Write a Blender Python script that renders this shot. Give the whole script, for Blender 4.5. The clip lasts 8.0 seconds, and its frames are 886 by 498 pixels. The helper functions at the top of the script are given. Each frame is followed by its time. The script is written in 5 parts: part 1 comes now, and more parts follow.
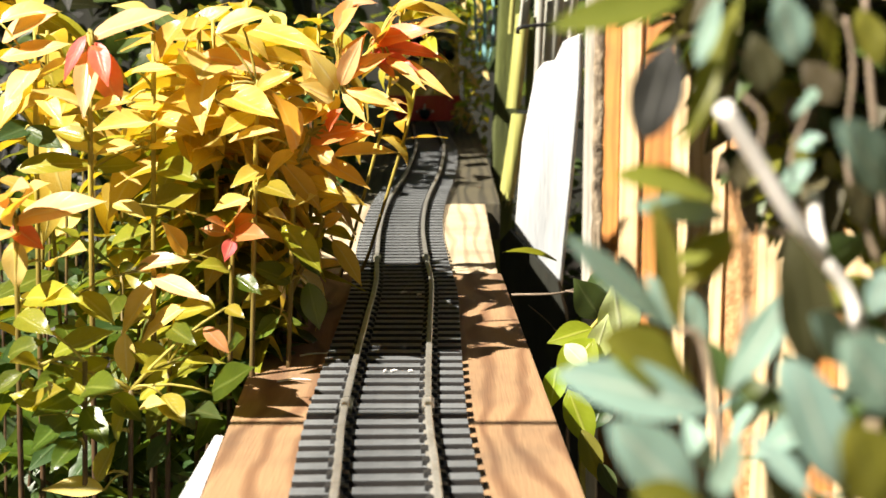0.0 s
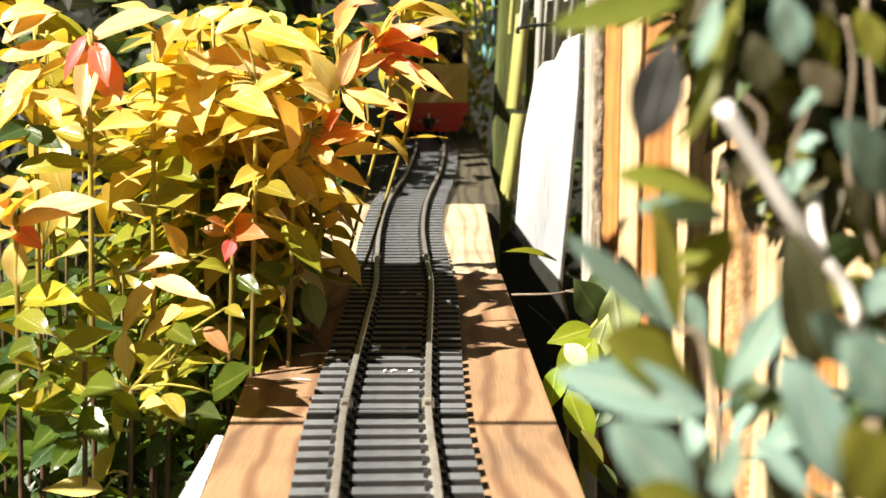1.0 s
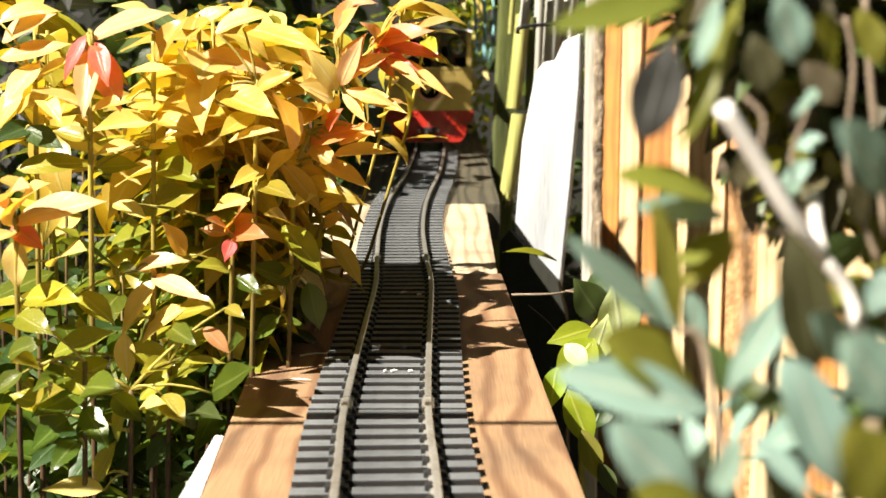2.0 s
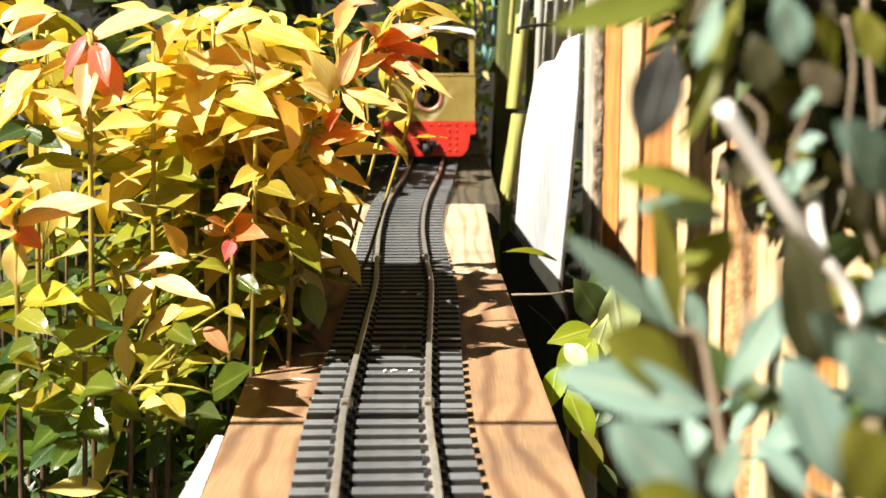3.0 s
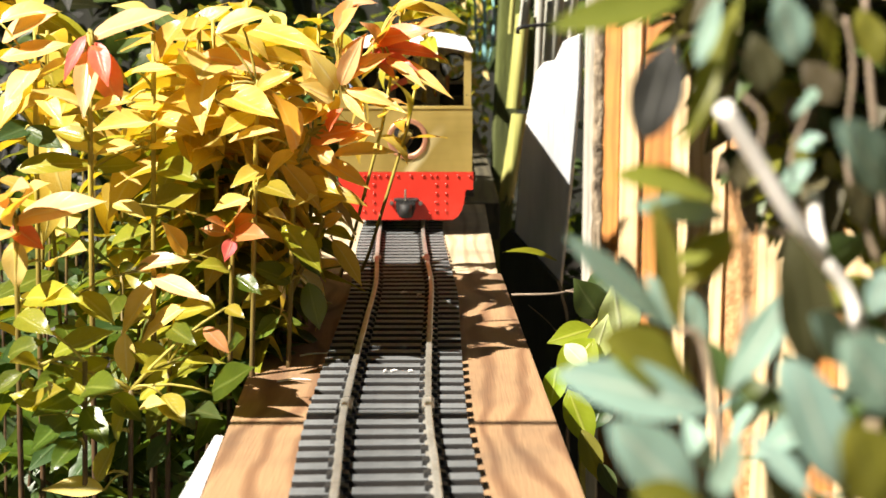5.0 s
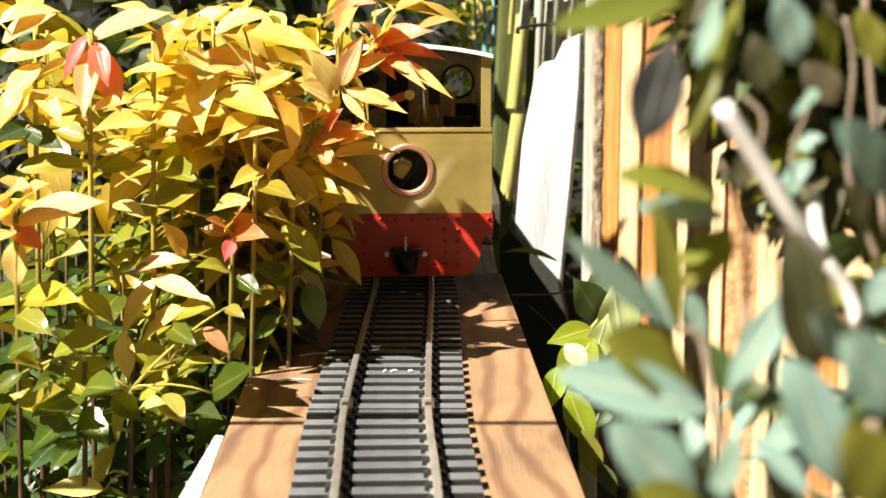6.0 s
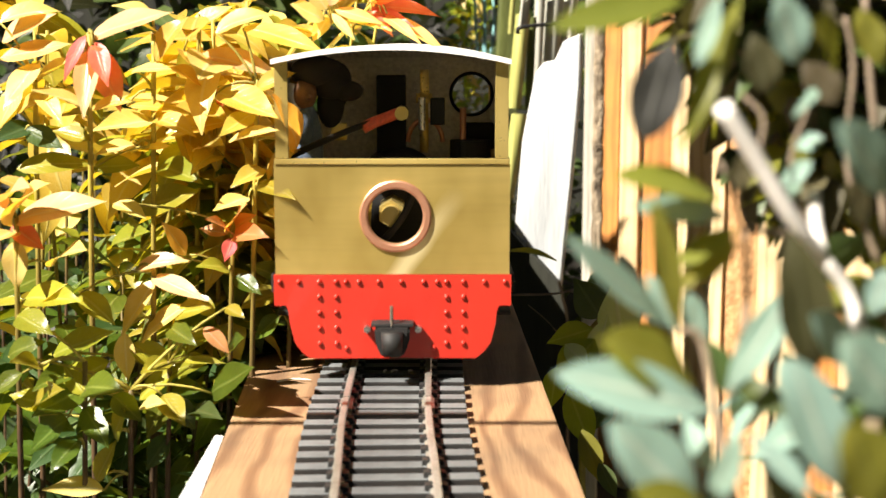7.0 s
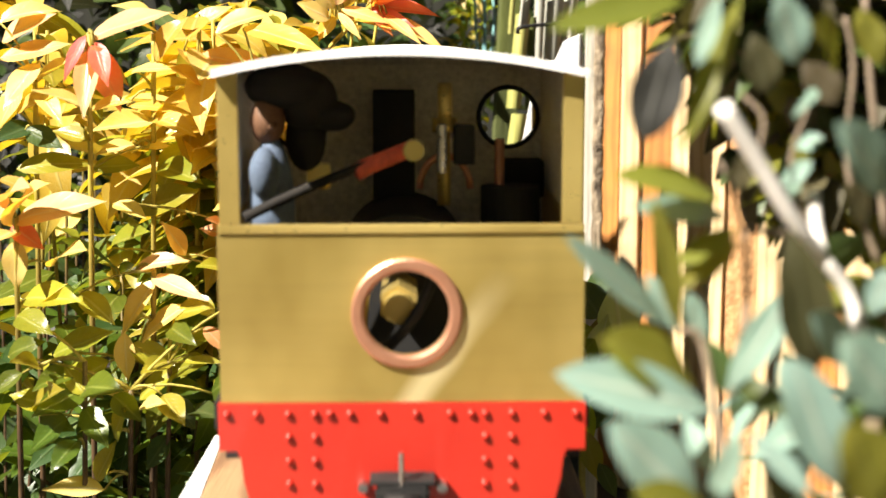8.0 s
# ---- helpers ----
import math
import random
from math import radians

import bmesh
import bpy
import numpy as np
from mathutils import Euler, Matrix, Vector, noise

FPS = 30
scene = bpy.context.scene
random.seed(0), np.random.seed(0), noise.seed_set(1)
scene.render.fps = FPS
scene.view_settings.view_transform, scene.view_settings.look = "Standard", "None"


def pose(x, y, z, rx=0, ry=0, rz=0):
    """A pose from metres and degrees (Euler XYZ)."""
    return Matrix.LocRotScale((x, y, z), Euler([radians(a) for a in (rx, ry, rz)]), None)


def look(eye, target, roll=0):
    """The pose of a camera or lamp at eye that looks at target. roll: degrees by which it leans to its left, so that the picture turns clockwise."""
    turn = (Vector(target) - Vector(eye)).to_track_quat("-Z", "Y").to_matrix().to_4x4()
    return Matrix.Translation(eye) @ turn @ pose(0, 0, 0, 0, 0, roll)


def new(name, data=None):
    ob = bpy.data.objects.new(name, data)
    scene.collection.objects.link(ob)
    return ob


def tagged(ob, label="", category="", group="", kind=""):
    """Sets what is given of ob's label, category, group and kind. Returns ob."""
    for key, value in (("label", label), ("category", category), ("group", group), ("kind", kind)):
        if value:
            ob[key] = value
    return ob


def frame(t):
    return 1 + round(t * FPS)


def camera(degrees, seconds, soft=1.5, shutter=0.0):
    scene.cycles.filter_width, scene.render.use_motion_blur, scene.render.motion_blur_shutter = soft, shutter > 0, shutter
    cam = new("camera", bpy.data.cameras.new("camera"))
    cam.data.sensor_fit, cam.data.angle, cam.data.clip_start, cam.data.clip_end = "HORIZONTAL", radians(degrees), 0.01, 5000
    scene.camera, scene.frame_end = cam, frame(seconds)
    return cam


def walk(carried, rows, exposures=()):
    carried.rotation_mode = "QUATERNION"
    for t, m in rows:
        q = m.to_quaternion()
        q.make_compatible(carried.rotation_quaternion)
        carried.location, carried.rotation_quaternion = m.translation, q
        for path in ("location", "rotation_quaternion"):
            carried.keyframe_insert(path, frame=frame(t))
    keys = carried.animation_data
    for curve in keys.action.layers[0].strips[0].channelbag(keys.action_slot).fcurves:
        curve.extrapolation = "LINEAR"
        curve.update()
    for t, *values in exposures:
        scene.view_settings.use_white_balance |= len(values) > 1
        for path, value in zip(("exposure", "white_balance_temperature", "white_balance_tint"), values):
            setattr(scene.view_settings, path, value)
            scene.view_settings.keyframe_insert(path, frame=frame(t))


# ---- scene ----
# the camera stands still on a small support beside the board
cam = camera(36.18, 8.0, soft=1.5, shutter=0.5)
cam.data.dof.use_dof = True
cam.data.dof.focus_distance = 0.70
cam.data.dof.aperture_fstop = 21.0
walk(cam, [(0.0, pose(0, 0, 0.153, 81.28, 0, 0)), (8.0, pose(0, 0, 0.153, 81.28, 0, 0))], exposures=[(0.0, 1.5, 6800, 11), (8.0, 1.5, 6800, 11)])

# ---- world and sun ----
SUN = Vector((0.54, 0.40, -0.74)).normalized()
world = bpy.data.worlds.new("sky")
scene.world = world
world.use_nodes = True
sky = world.node_tree.nodes.new("ShaderNodeTexSky")
sky.sky_type = "NISHITA"
sky.sun_disc = False
sky.sun_elevation = math.asin(-SUN.z)
sky.sun_rotation = math.atan2(-SUN.x, -SUN.y)
back = world.node_tree.nodes["Background"]
back.inputs["Strength"].default_value = 0.0055
world.node_tree.links.new(sky.outputs["Color"], back.inputs["Color"])
sun = new("sun", bpy.data.lights.new("sun", "SUN"))
sun.data.energy, sun.data.angle, sun.data.color = 5.0, radians(0.6), (1.0, 0.94, 0.84)
sun.matrix_world = look((-2, -1.5, 3), Vector((-2, -1.5, 3)) + SUN)


# ---- materials ----
def shader(name):
    m = bpy.data.materials.new(name)
    m.use_nodes = True
    n = m.node_tree.nodes
    return m, n, m.node_tree.links, n["Principled BSDF"], n["Material Output"]


def mix_rgb(n, l, fac, a, b, mode="MIX"):
    k = n.new("ShaderNodeMix")
    k.data_type, k.blend_type = "RGBA", mode
    for s, v in ((k.inputs["Factor"], fac), (k.inputs["A"], a), (k.inputs["B"], b)):
        if hasattr(v, "is_linked"):
            l.new(v, s)
        else:
            s.default_value = (*v, 1) if isinstance(v, tuple) else v
    return k.outputs["Result"]


def ramp(n, l, value, lo, hi):
    k = n.new("ShaderNodeMapRange")
    k.inputs["From Min"].default_value, k.inputs["From Max"].default_value = lo, hi
    l.new(value, k.inputs["Value"])
    return k.outputs["Result"]


def noise_of(n, l, scale, detail=3.0, stretch=(1, 1, 1)):
    tc, mp, k = n.new("ShaderNodeTexCoord"), n.new("ShaderNodeMapping"), n.new("ShaderNodeTexNoise")
    mp.inputs["Scale"].default_value = stretch
    k.inputs["Scale"].default_value, k.inputs["Detail"].default_value = scale, detail
    l.new(tc.outputs["Object"], mp.inputs["Vector"])
    l.new(mp.outputs["Vector"], k.inputs["Vector"])
    return k.outputs["Fac"]


def surface(name, col, col2, rough=0.6, metal=0.0, scale=60, fine=600, bump=0.15, stretch=(1, 1, 1), vary=0.15, depth=0.0004, coat=0.0, grit=0.35, dent=0.0):
    """A surface with broad stains, fine grain, relief, and a little difference from piece to piece."""
    m, n, l, p, out = shader(name)
    broad = ramp(n, l, noise_of(n, l, scale, 4, stretch), 0.35, 0.68)
    grain = noise_of(n, l, fine, 3, stretch)
    c = mix_rgb(n, l, broad, col, col2)
    c = mix_rgb(n, l, ramp(n, l, grain, 0.3, 0.8), c, mix_rgb(n, l, grit, c, (0.02, 0.018, 0.015)))
    info, h = n.new("ShaderNodeObjectInfo"), n.new("ShaderNodeHueSaturation")
    v = n.new("ShaderNodeMapRange")
    v.inputs["To Min"].default_value, v.inputs["To Max"].default_value = 1 - vary, 1 + vary
    l.new(info.outputs["Random"], v.inputs["Value"])
    l.new(v.outputs["Result"], h.inputs["Value"])
    l.new(c, h.inputs["Color"])
    l.new(h.outputs["Color"], p.inputs["Base Color"])
    r = n.new("ShaderNodeMapRange")
    r.inputs["To Min"].default_value, r.inputs["To Max"].default_value = max(rough - 0.1, 0.05), min(rough + 0.12, 1)
    l.new(grain, r.inputs["Value"])
    l.new(r.outputs["Result"], p.inputs["Roughness"])
    p.inputs["Metallic"].default_value = metal
    p.inputs["Coat Weight"].default_value = coat
    b = n.new("ShaderNodeBump")
    b.inputs["Strength"].default_value, b.inputs["Distance"].default_value = bump, depth
    l.new(grain, b.inputs["Height"])
    l.new(b.outputs["Normal"], p.inputs["Normal"])
    if dent:
        d = n.new("ShaderNodeBump")
        d.inputs["Strength"].default_value, d.inputs["Distance"].default_value = 1.0, dent
        l.new(noise_of(n, l, 22, 0.0, (1, 1, 0.55)), d.inputs["Height"])
        l.new(d.outputs["Normal"], b.inputs["Normal"])
    return m


def wood(name, light, dark, ring=26.0, axis="Y", rough=0.7, vary=0.12, knot=1.0, pull=0.13, figure=1.1):
    """Sawn wood: wavy growth rings along the axis, fibres and stains."""
    m, n, l, p, out = shader(name)
    tc, mp, w = n.new("ShaderNodeTexCoord"), n.new("ShaderNodeMapping"), n.new("ShaderNodeTexWave")
    st = {"Y": (1, pull, 1), "Z": (1, 1, pull)}[axis]
    mp.inputs["Scale"].default_value = st
    w.wave_type, w.bands_direction = "BANDS", "X"
    w.inputs["Scale"].default_value, w.inputs["Distortion"].default_value = ring, 9.0 * knot
    w.inputs["Detail"].default_value, w.inputs["Detail Scale"].default_value = 2.5, figure
    l.new(tc.outputs["Object"], mp.inputs["Vector"])
    l.new(mp.outputs["Vector"], w.inputs["Vector"])
    fib = noise_of(n, l, 900, 3, {"Y": (1, 0.05, 1), "Z": (1, 1, 0.05)}[axis])
    stain = noise_of(n, l, 16, 4)
    c = mix_rgb(n, l, ramp(n, l, w.outputs["Fac"], 0.45, 1.0), light, dark)
    c = mix_rgb(n, l, ramp(n, l, fib, 0.40, 0.80), c, mix_rgb(n, l, 0.35, c, dark))
    c = mix_rgb(n, l, ramp(n, l, stain, 0.45, 0.75), c, mix_rgb(n, l, 0.5, c, (0.06, 0.05, 0.04)))
    info, h, v = n.new("ShaderNodeObjectInfo"), n.new("ShaderNodeHueSaturation"), n.new("ShaderNodeMapRange")
    v.inputs["To Min"].default_value, v.inputs["To Max"].default_value = 1 - vary, 1 + vary
    l.new(info.outputs["Random"], v.inputs["Value"])
    l.new(v.outputs["Result"], h.inputs["Value"])
    l.new(c, h.inputs["Color"])
    l.new(h.outputs["Color"], p.inputs["Base Color"])
    p.inputs["Roughness"].default_value = rough
    b = n.new("ShaderNodeBump")
    b.inputs["Strength"].default_value, b.inputs["Distance"].default_value = 0.5, 0.0006
    l.new(fib, b.inputs["Height"])
    l.new(b.outputs["Normal"], p.inputs["Normal"])
    return m


def foliage(name, col, col2, vein, through_col, see=0.45, rough=0.4, gloss=0.5, vary=0.3, hue=0.03):
    """A leaf: blotches, a paler midrib and side veins, light that passes through it."""
    m, n, l, p, out = shader(name)
    blot = ramp(n, l, noise_of(n, l, 70, 3), 0.35, 0.7)
    c = mix_rgb(n, l, blot, col, col2)
    tc, sep = n.new("ShaderNodeTexCoord"), n.new("ShaderNodeSeparateXYZ")
    l.new(tc.outputs["UV"], sep.inputs["Vector"])
    mid = n.new("ShaderNodeMath")
    mid.operation = "SUBTRACT"
    l.new(sep.outputs["Y"], mid.inputs[0])
    mid.inputs[1].default_value = 0.5
    ab = n.new("ShaderNodeMath")
    ab.operation = "ABSOLUTE"
    l.new(mid.outputs[0], ab.inputs[0])
    rib = ramp(n, l, ab.outputs[0], 0.07, 0.01)
    slant = n.new("ShaderNodeMath")
    slant.operation = "MULTIPLY_ADD"
    l.new(ab.outputs[0], slant.inputs[0])
    slant.inputs[1].default_value = -0.5
    l.new(sep.outputs["X"], slant.inputs[2])
    sn = n.new("ShaderNodeMath")
    sn.operation = "MULTIPLY"
    l.new(slant.outputs[0], sn.inputs[0])
    sn.inputs[1].default_value = 50.0
    si = n.new("ShaderNodeMath")
    si.operation = "SINE"
    l.new(sn.outputs[0], si.inputs[0])
    side = ramp(n, l, si.outputs[0], 0.8, 1.0)
    mx = n.new("ShaderNodeMath")
    mx.operation = "MULTIPLY_ADD"
    l.new(side, mx.inputs[0])
    mx.inputs[1].default_value = 0.18
    l.new(rib, mx.inputs[2])
    mx.use_clamp = True
    c = mix_rgb(n, l, mx.outputs[0], c, vein)
    info, h = n.new("ShaderNodeObjectInfo"), n.new("ShaderNodeHueSaturation")
    geo, add, fr = n.new("ShaderNodeNewGeometry"), n.new("ShaderNodeMath"), n.new("ShaderNodeMath")
    add.operation, fr.operation = "ADD", "FRACT"
    l.new(info.outputs["Random"], add.inputs[0])
    l.new(geo.outputs["Random Per Island"], add.inputs[1])
    l.new(add.outputs[0], fr.inputs[0])
    v, hh = n.new("ShaderNodeMapRange"), n.new("ShaderNodeMapRange")
    v.inputs["To Min"].default_value, v.inputs["To Max"].default_value = 1 - vary, 1 + vary
    hh.inputs["To Min"].default_value, hh.inputs["To Max"].default_value = 0.5 - hue, 0.5 + hue
    l.new(fr.outputs[0], v.inputs["Value"])
    l.new(info.outputs["Random"], hh.inputs["Value"])
    l.new(v.outputs["Result"], h.inputs["Value"])
    l.new(hh.outputs["Result"], h.inputs["Hue"])
    l.new(c, h.inputs["Color"])
    l.new(h.outputs["Color"], p.inputs["Base Color"])
    p.inputs["Roughness"].default_value = rough
    p.inputs["Specular IOR Level"].default_value = gloss
    b = n.new("ShaderNodeBump")
    b.inputs["Strength"].default_value, b.inputs["Distance"].default_value = 0.5, 0.0005
    l.new(mx.outputs[0], b.inputs["Height"])
    l.new(b.outputs["Normal"], p.inputs["Normal"])
    t, ms = n.new("ShaderNodeBsdfTranslucent"), n.new("ShaderNodeMixShader")
    l.new(mix_rgb(n, l, 0.8, h.outputs["Color"], through_col), t.inputs["Color"])
    ms.inputs["Fac"].default_value = see
    l.new(p.outputs["BSDF"], ms.inputs[1])
    l.new(t.outputs["BSDF"], ms.inputs[2])
    l.new(ms.outputs["Shader"], out.inputs["Surface"])
    return m


EARTH = surface("earth", (0.035, 0.026, 0.018), (0.018, 0.014, 0.01), 0.95, scale=14, fine=160, bump=0.8, depth=0.006)
PLANK = wood("cedar_board", (0.33, 0.202, 0.106), (0.19, 0.10, 0.05), 22, "Y", knot=1.7, pull=0.5, figure=0.5)
PALE_PLANK = wood("bleached_board", (0.56, 0.46, 0.31), (0.38, 0.29, 0.18), 30, "Y")
# far boards' wood, made very dark to carry the deep shade there
OLD_PLANK = wood("dark_old_board", (0.085, 0.075, 0.045), (0.035, 0.032, 0.02), 30, "Y")
PICKET = wood("picket_cedar", (0.78, 0.59, 0.34), (0.64, 0.44, 0.22), 20, "Z", vary=0.08)
PICKET_RED = wood("picket_orange", (0.54, 0.225, 0.055), (0.43, 0.165, 0.038), 24, "Z", vary=0.08)
ROUGH_SAWN = surface("rough_sawn_board", (0.58, 0.33, 0.15), (0.4, 0.2, 0.08), 0.9, scale=90, fine=200, bump=1.0, depth=0.004, stretch=(1, 1, 0.5))
WHITE_WOOD = surface("whitewashed_wood", (0.78, 0.79, 0.80), (0.36, 0.39, 0.41), 0.75, scale=26, fine=300, bump=0.6, depth=0.0015, stretch=(1, 1, 0.13), grit=0.05)
DARK_POST = surface("near_black_timber", (0.028, 0.03, 0.02), (0.012, 0.013, 0.009), 0.9, scale=30, fine=200, bump=0.6, depth=0.002, stretch=(1, 1, 0.1))
BLACK_PLASTIC = surface("deep_black_plastic", (0.018, 0.018, 0.019), (0.03, 0.03, 0.03), 0.5, scale=90, fine=900, bump=0.3, vary=0.1)
PLASTIC = surface("dusty_lit_plastic", (0.116, 0.127, 0.134), (0.192, 0.207, 0.215), 0.55, scale=90, fine=900, bump=0.3, vary=0.12)
RAIL = surface("nickel_rail", (0.56, 0.55, 0.5), (0.42, 0.40, 0.35), 0.36, 0.6, scale=80, fine=700, bump=0.1)
BRASS = surface("brushed_brass", (0.76, 0.59, 0.21), (0.50, 0.37, 0.11), 0.30, 0.60, scale=18, fine=500, bump=0.0, stretch=(1, 1, 0.8), grit=0.0, dent=0.0025)
COPPER = surface("copper_ring", (0.78, 0.40, 0.26), (0.66, 0.32, 0.2), 0.38, 0.75, scale=90, fine=700, bump=0.05, grit=0.05)
RED = surface("red_enamel", (0.60, 0.032, 0.018), (0.52, 0.027, 0.016), 0.38, scale=40, fine=500, bump=0.05, coat=0.2, grit=0.05)
WHITE = surface("white_roof_paint", (0.90, 0.90, 0.89), (0.85, 0.85, 0.84), 0.45, scale=60, fine=500, bump=0.05, grit=0.05)
BLACK = surface("black_metal", (0.009, 0.009, 0.01), (0.015, 0.015, 0.015), 0.66, scale=90, fine=700, bump=0.1)
STEEL = surface("bright_steel", (0.62, 0.62, 0.62), (0.5, 0.5, 0.48), 0.28, 0.95, scale=90, fine=700, bump=0.05)
CAB_LINING = surface("cab_lining_paint", (0.86, 0.81, 0.71), (0.80, 0.74, 0.63), 0.5, scale=50, fine=500, bump=0.05)
GRIP = surface("red_rubber_sleeve", (0.75, 0.13, 0.08), (0.66, 0.1, 0.06), 0.5, scale=90, fine=600, bump=0.05)
BLUE_CLOTH = surface("blue_jacket", (0.11, 0.155, 0.23), (0.08, 0.11, 0.17), 0.85, scale=150, fine=900, bump=0.3)
SKIN = surface("painted_resin", (0.19, 0.095, 0.05), (0.15, 0.07, 0.035), 0.6, scale=150, fine=900, bump=0.1)
HAT = surface("dark_hat", (0.008, 0.0065, 0.005), (0.013, 0.010, 0.008), 0.85, scale=150, fine=900, bump=0.2)
STEM = surface("straw_stem", (0.46, 0.38, 0.07), (0.34, 0.29, 0.05), 0.6, scale=60, fine=500, bump=0.2)


def dark_foot_stem(name):
    """A shoot's stem: straw-yellow above, its woody brown foot darkened for the shade low down."""
    m, n, l, p, out = shader(name)
    tc, sep = n.new("ShaderNodeTexCoord"), n.new("ShaderNodeSeparateXYZ")
    l.new(tc.outputs["Object"], sep.inputs["Vector"])
    c = mix_rgb(n, l, ramp(n, l, noise_of(n, l, 90, 3), 0.35, 0.7), (0.48, 0.39, 0.06), (0.36, 0.28, 0.04))
    w = mix_rgb(n, l, ramp(n, l, noise_of(n, l, 120, 3), 0.35, 0.7), (0.10, 0.055, 0.025), (0.05, 0.03, 0.015))
    l.new(mix_rgb(n, l, ramp(n, l, sep.outputs["Z"], 0.44, 0.56), w, c), p.inputs["Base Color"])
    p.inputs["Roughness"].default_value = 0.6
    return m


SHOOT = dark_foot_stem("dark_foot_shoot")
TWIG = surface("grey_brown_twig", (0.33, 0.25, 0.18), (0.2, 0.15, 0.1), 0.8, scale=60, fine=400, bump=0.5)
PALE_TWIG = surface("pale_bare_branch", (0.90, 0.87, 0.83), (0.84, 0.79, 0.74), 0.6, scale=60, fine=400, bump=0.2, grit=0.05, vary=0.02)
TEAL = surface("teal_netting", (0.3, 0.62, 0.62), (0.24, 0.52, 0.54), 0.5, scale=90, fine=500)
L_YELLOW = foliage("gold_leaf", (0.74, 0.53, 0.12), (0.62, 0.41, 0.06), (0.76, 0.62, 0.2), (0.74, 0.48, 0.003), see=0.44, rough=0.30, gloss=0.6, hue=0.012)
L_LIME = foliage("lime_leaf", (0.40, 0.38, 0.04), (0.28, 0.28, 0.025), (0.50, 0.48, 0.10), (0.50, 0.40, 0.003), see=0.42, rough=0.30, gloss=0.6)
L_GREEN = foliage("green_leaf", (0.105, 0.15, 0.016), (0.075, 0.115, 0.013), (0.2, 0.25, 0.05), (0.26, 0.29, 0.01), see=0.4, rough=0.32, gloss=0.6)
# paler copy of the gold leaf, standing in for sun-bright leaf faces
L_CREAM = foliage("sunlit_gold_leaf", (0.88, 0.72, 0.25), (0.82, 0.63, 0.15), (0.88, 0.77, 0.38), (0.80, 0.54, 0.008), see=0.36, rough=0.3, gloss=0.7, vary=0.12, hue=0.012)
L_PEACH = foliage("peach_leaf", (0.88, 0.60, 0.32), (0.88, 0.46, 0.22), (0.9, 0.68, 0.42), (0.92, 0.48, 0.05), see=0.4, rough=0.34, vary=0.1, hue=0.012)
L_ORANGE = foliage("orange_leaf", (0.88, 0.46, 0.14), (0.88, 0.58, 0.22), (0.88, 0.66, 0.35), (0.95, 0.50, 0.03), see=0.52)
L_RED = foliage("red_leaf", (0.80, 0.19, 0.09), (0.86, 0.34, 0.15), (0.85, 0.42, 0.22), (0.92, 0.24, 0.03))
L_BLUE = foliage("blue_green_leaf", (0.29, 0.455, 0.39), (0.24, 0.39, 0.335), (0.5, 0.6, 0.5), (0.45, 0.58, 0.36), see=0.38, rough=0.42, gloss=0.5, vary=0.18, hue=0.02)
L_OLIVE = foliage("olive_leaf", (0.25, 0.26, 0.045), (0.19, 0.21, 0.03), (0.25, 0.27, 0.06), (0.32, 0.33, 0.02), see=0.5, vary=0.2)
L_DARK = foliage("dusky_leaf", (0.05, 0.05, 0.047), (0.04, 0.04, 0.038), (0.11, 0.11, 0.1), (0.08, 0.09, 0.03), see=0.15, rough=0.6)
L_IVY = foliage("fresh_green_leaf", (0.30, 0.42, 0.03), (0.22, 0.34, 0.02), (0.45, 0.55, 0.1), (0.5, 0.62, 0.03), see=0.5)
L_CREEPER = foliage("pale_creeper_leaf", (0.82, 0.87, 0.46), (0.72, 0.80, 0.32), (0.85, 0.88, 0.55), (0.75, 0.82, 0.1), see=0.35, vary=0.1)
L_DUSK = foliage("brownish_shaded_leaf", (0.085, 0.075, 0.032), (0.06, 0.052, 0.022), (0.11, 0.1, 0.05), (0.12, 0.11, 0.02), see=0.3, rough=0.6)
# darker copy of the green leaf, for foliage painted as lying in shade
L_SHADE = foliage("shade_green_leaf", (0.06, 0.1, 0.03), (0.045, 0.08, 0.02), (0.1, 0.14, 0.05), (0.12, 0.18, 0.02), see=0.35)


MOSSY_POST = surface("mossy_green_post", (0.13, 0.155, 0.03), (0.06, 0.075, 0.018), 0.9, scale=30, fine=200, bump=0.6, depth=0.002, stretch=(1, 1, 0.2))
CANE = surface("yellow_green_cane", (0.52, 0.50, 0.16), (0.24, 0.26, 0.06), 0.5, scale=110, fine=400, bump=0.4, depth=0.001, stretch=(1, 1, 0.04))
GREY_CANE = surface("bleached_grey_cane", (0.62, 0.61, 0.54), (0.34, 0.34, 0.27), 0.7, scale=60, fine=400, bump=0.5, depth=0.001, stretch=(1, 1, 0.05))
SPLIT_WOOD = surface("pale_split_wood", (0.74, 0.71, 0.63), (0.50, 0.46, 0.38), 0.85, scale=40, fine=260, bump=0.7, depth=0.002, stretch=(1, 1, 0.08))
BARK = surface("flaking_bark", (0.56, 0.44, 0.30), (0.055, 0.038, 0.025), 0.9, scale=75, fine=300, bump=1.0, depth=0.004, stretch=(1, 1, 0.45))


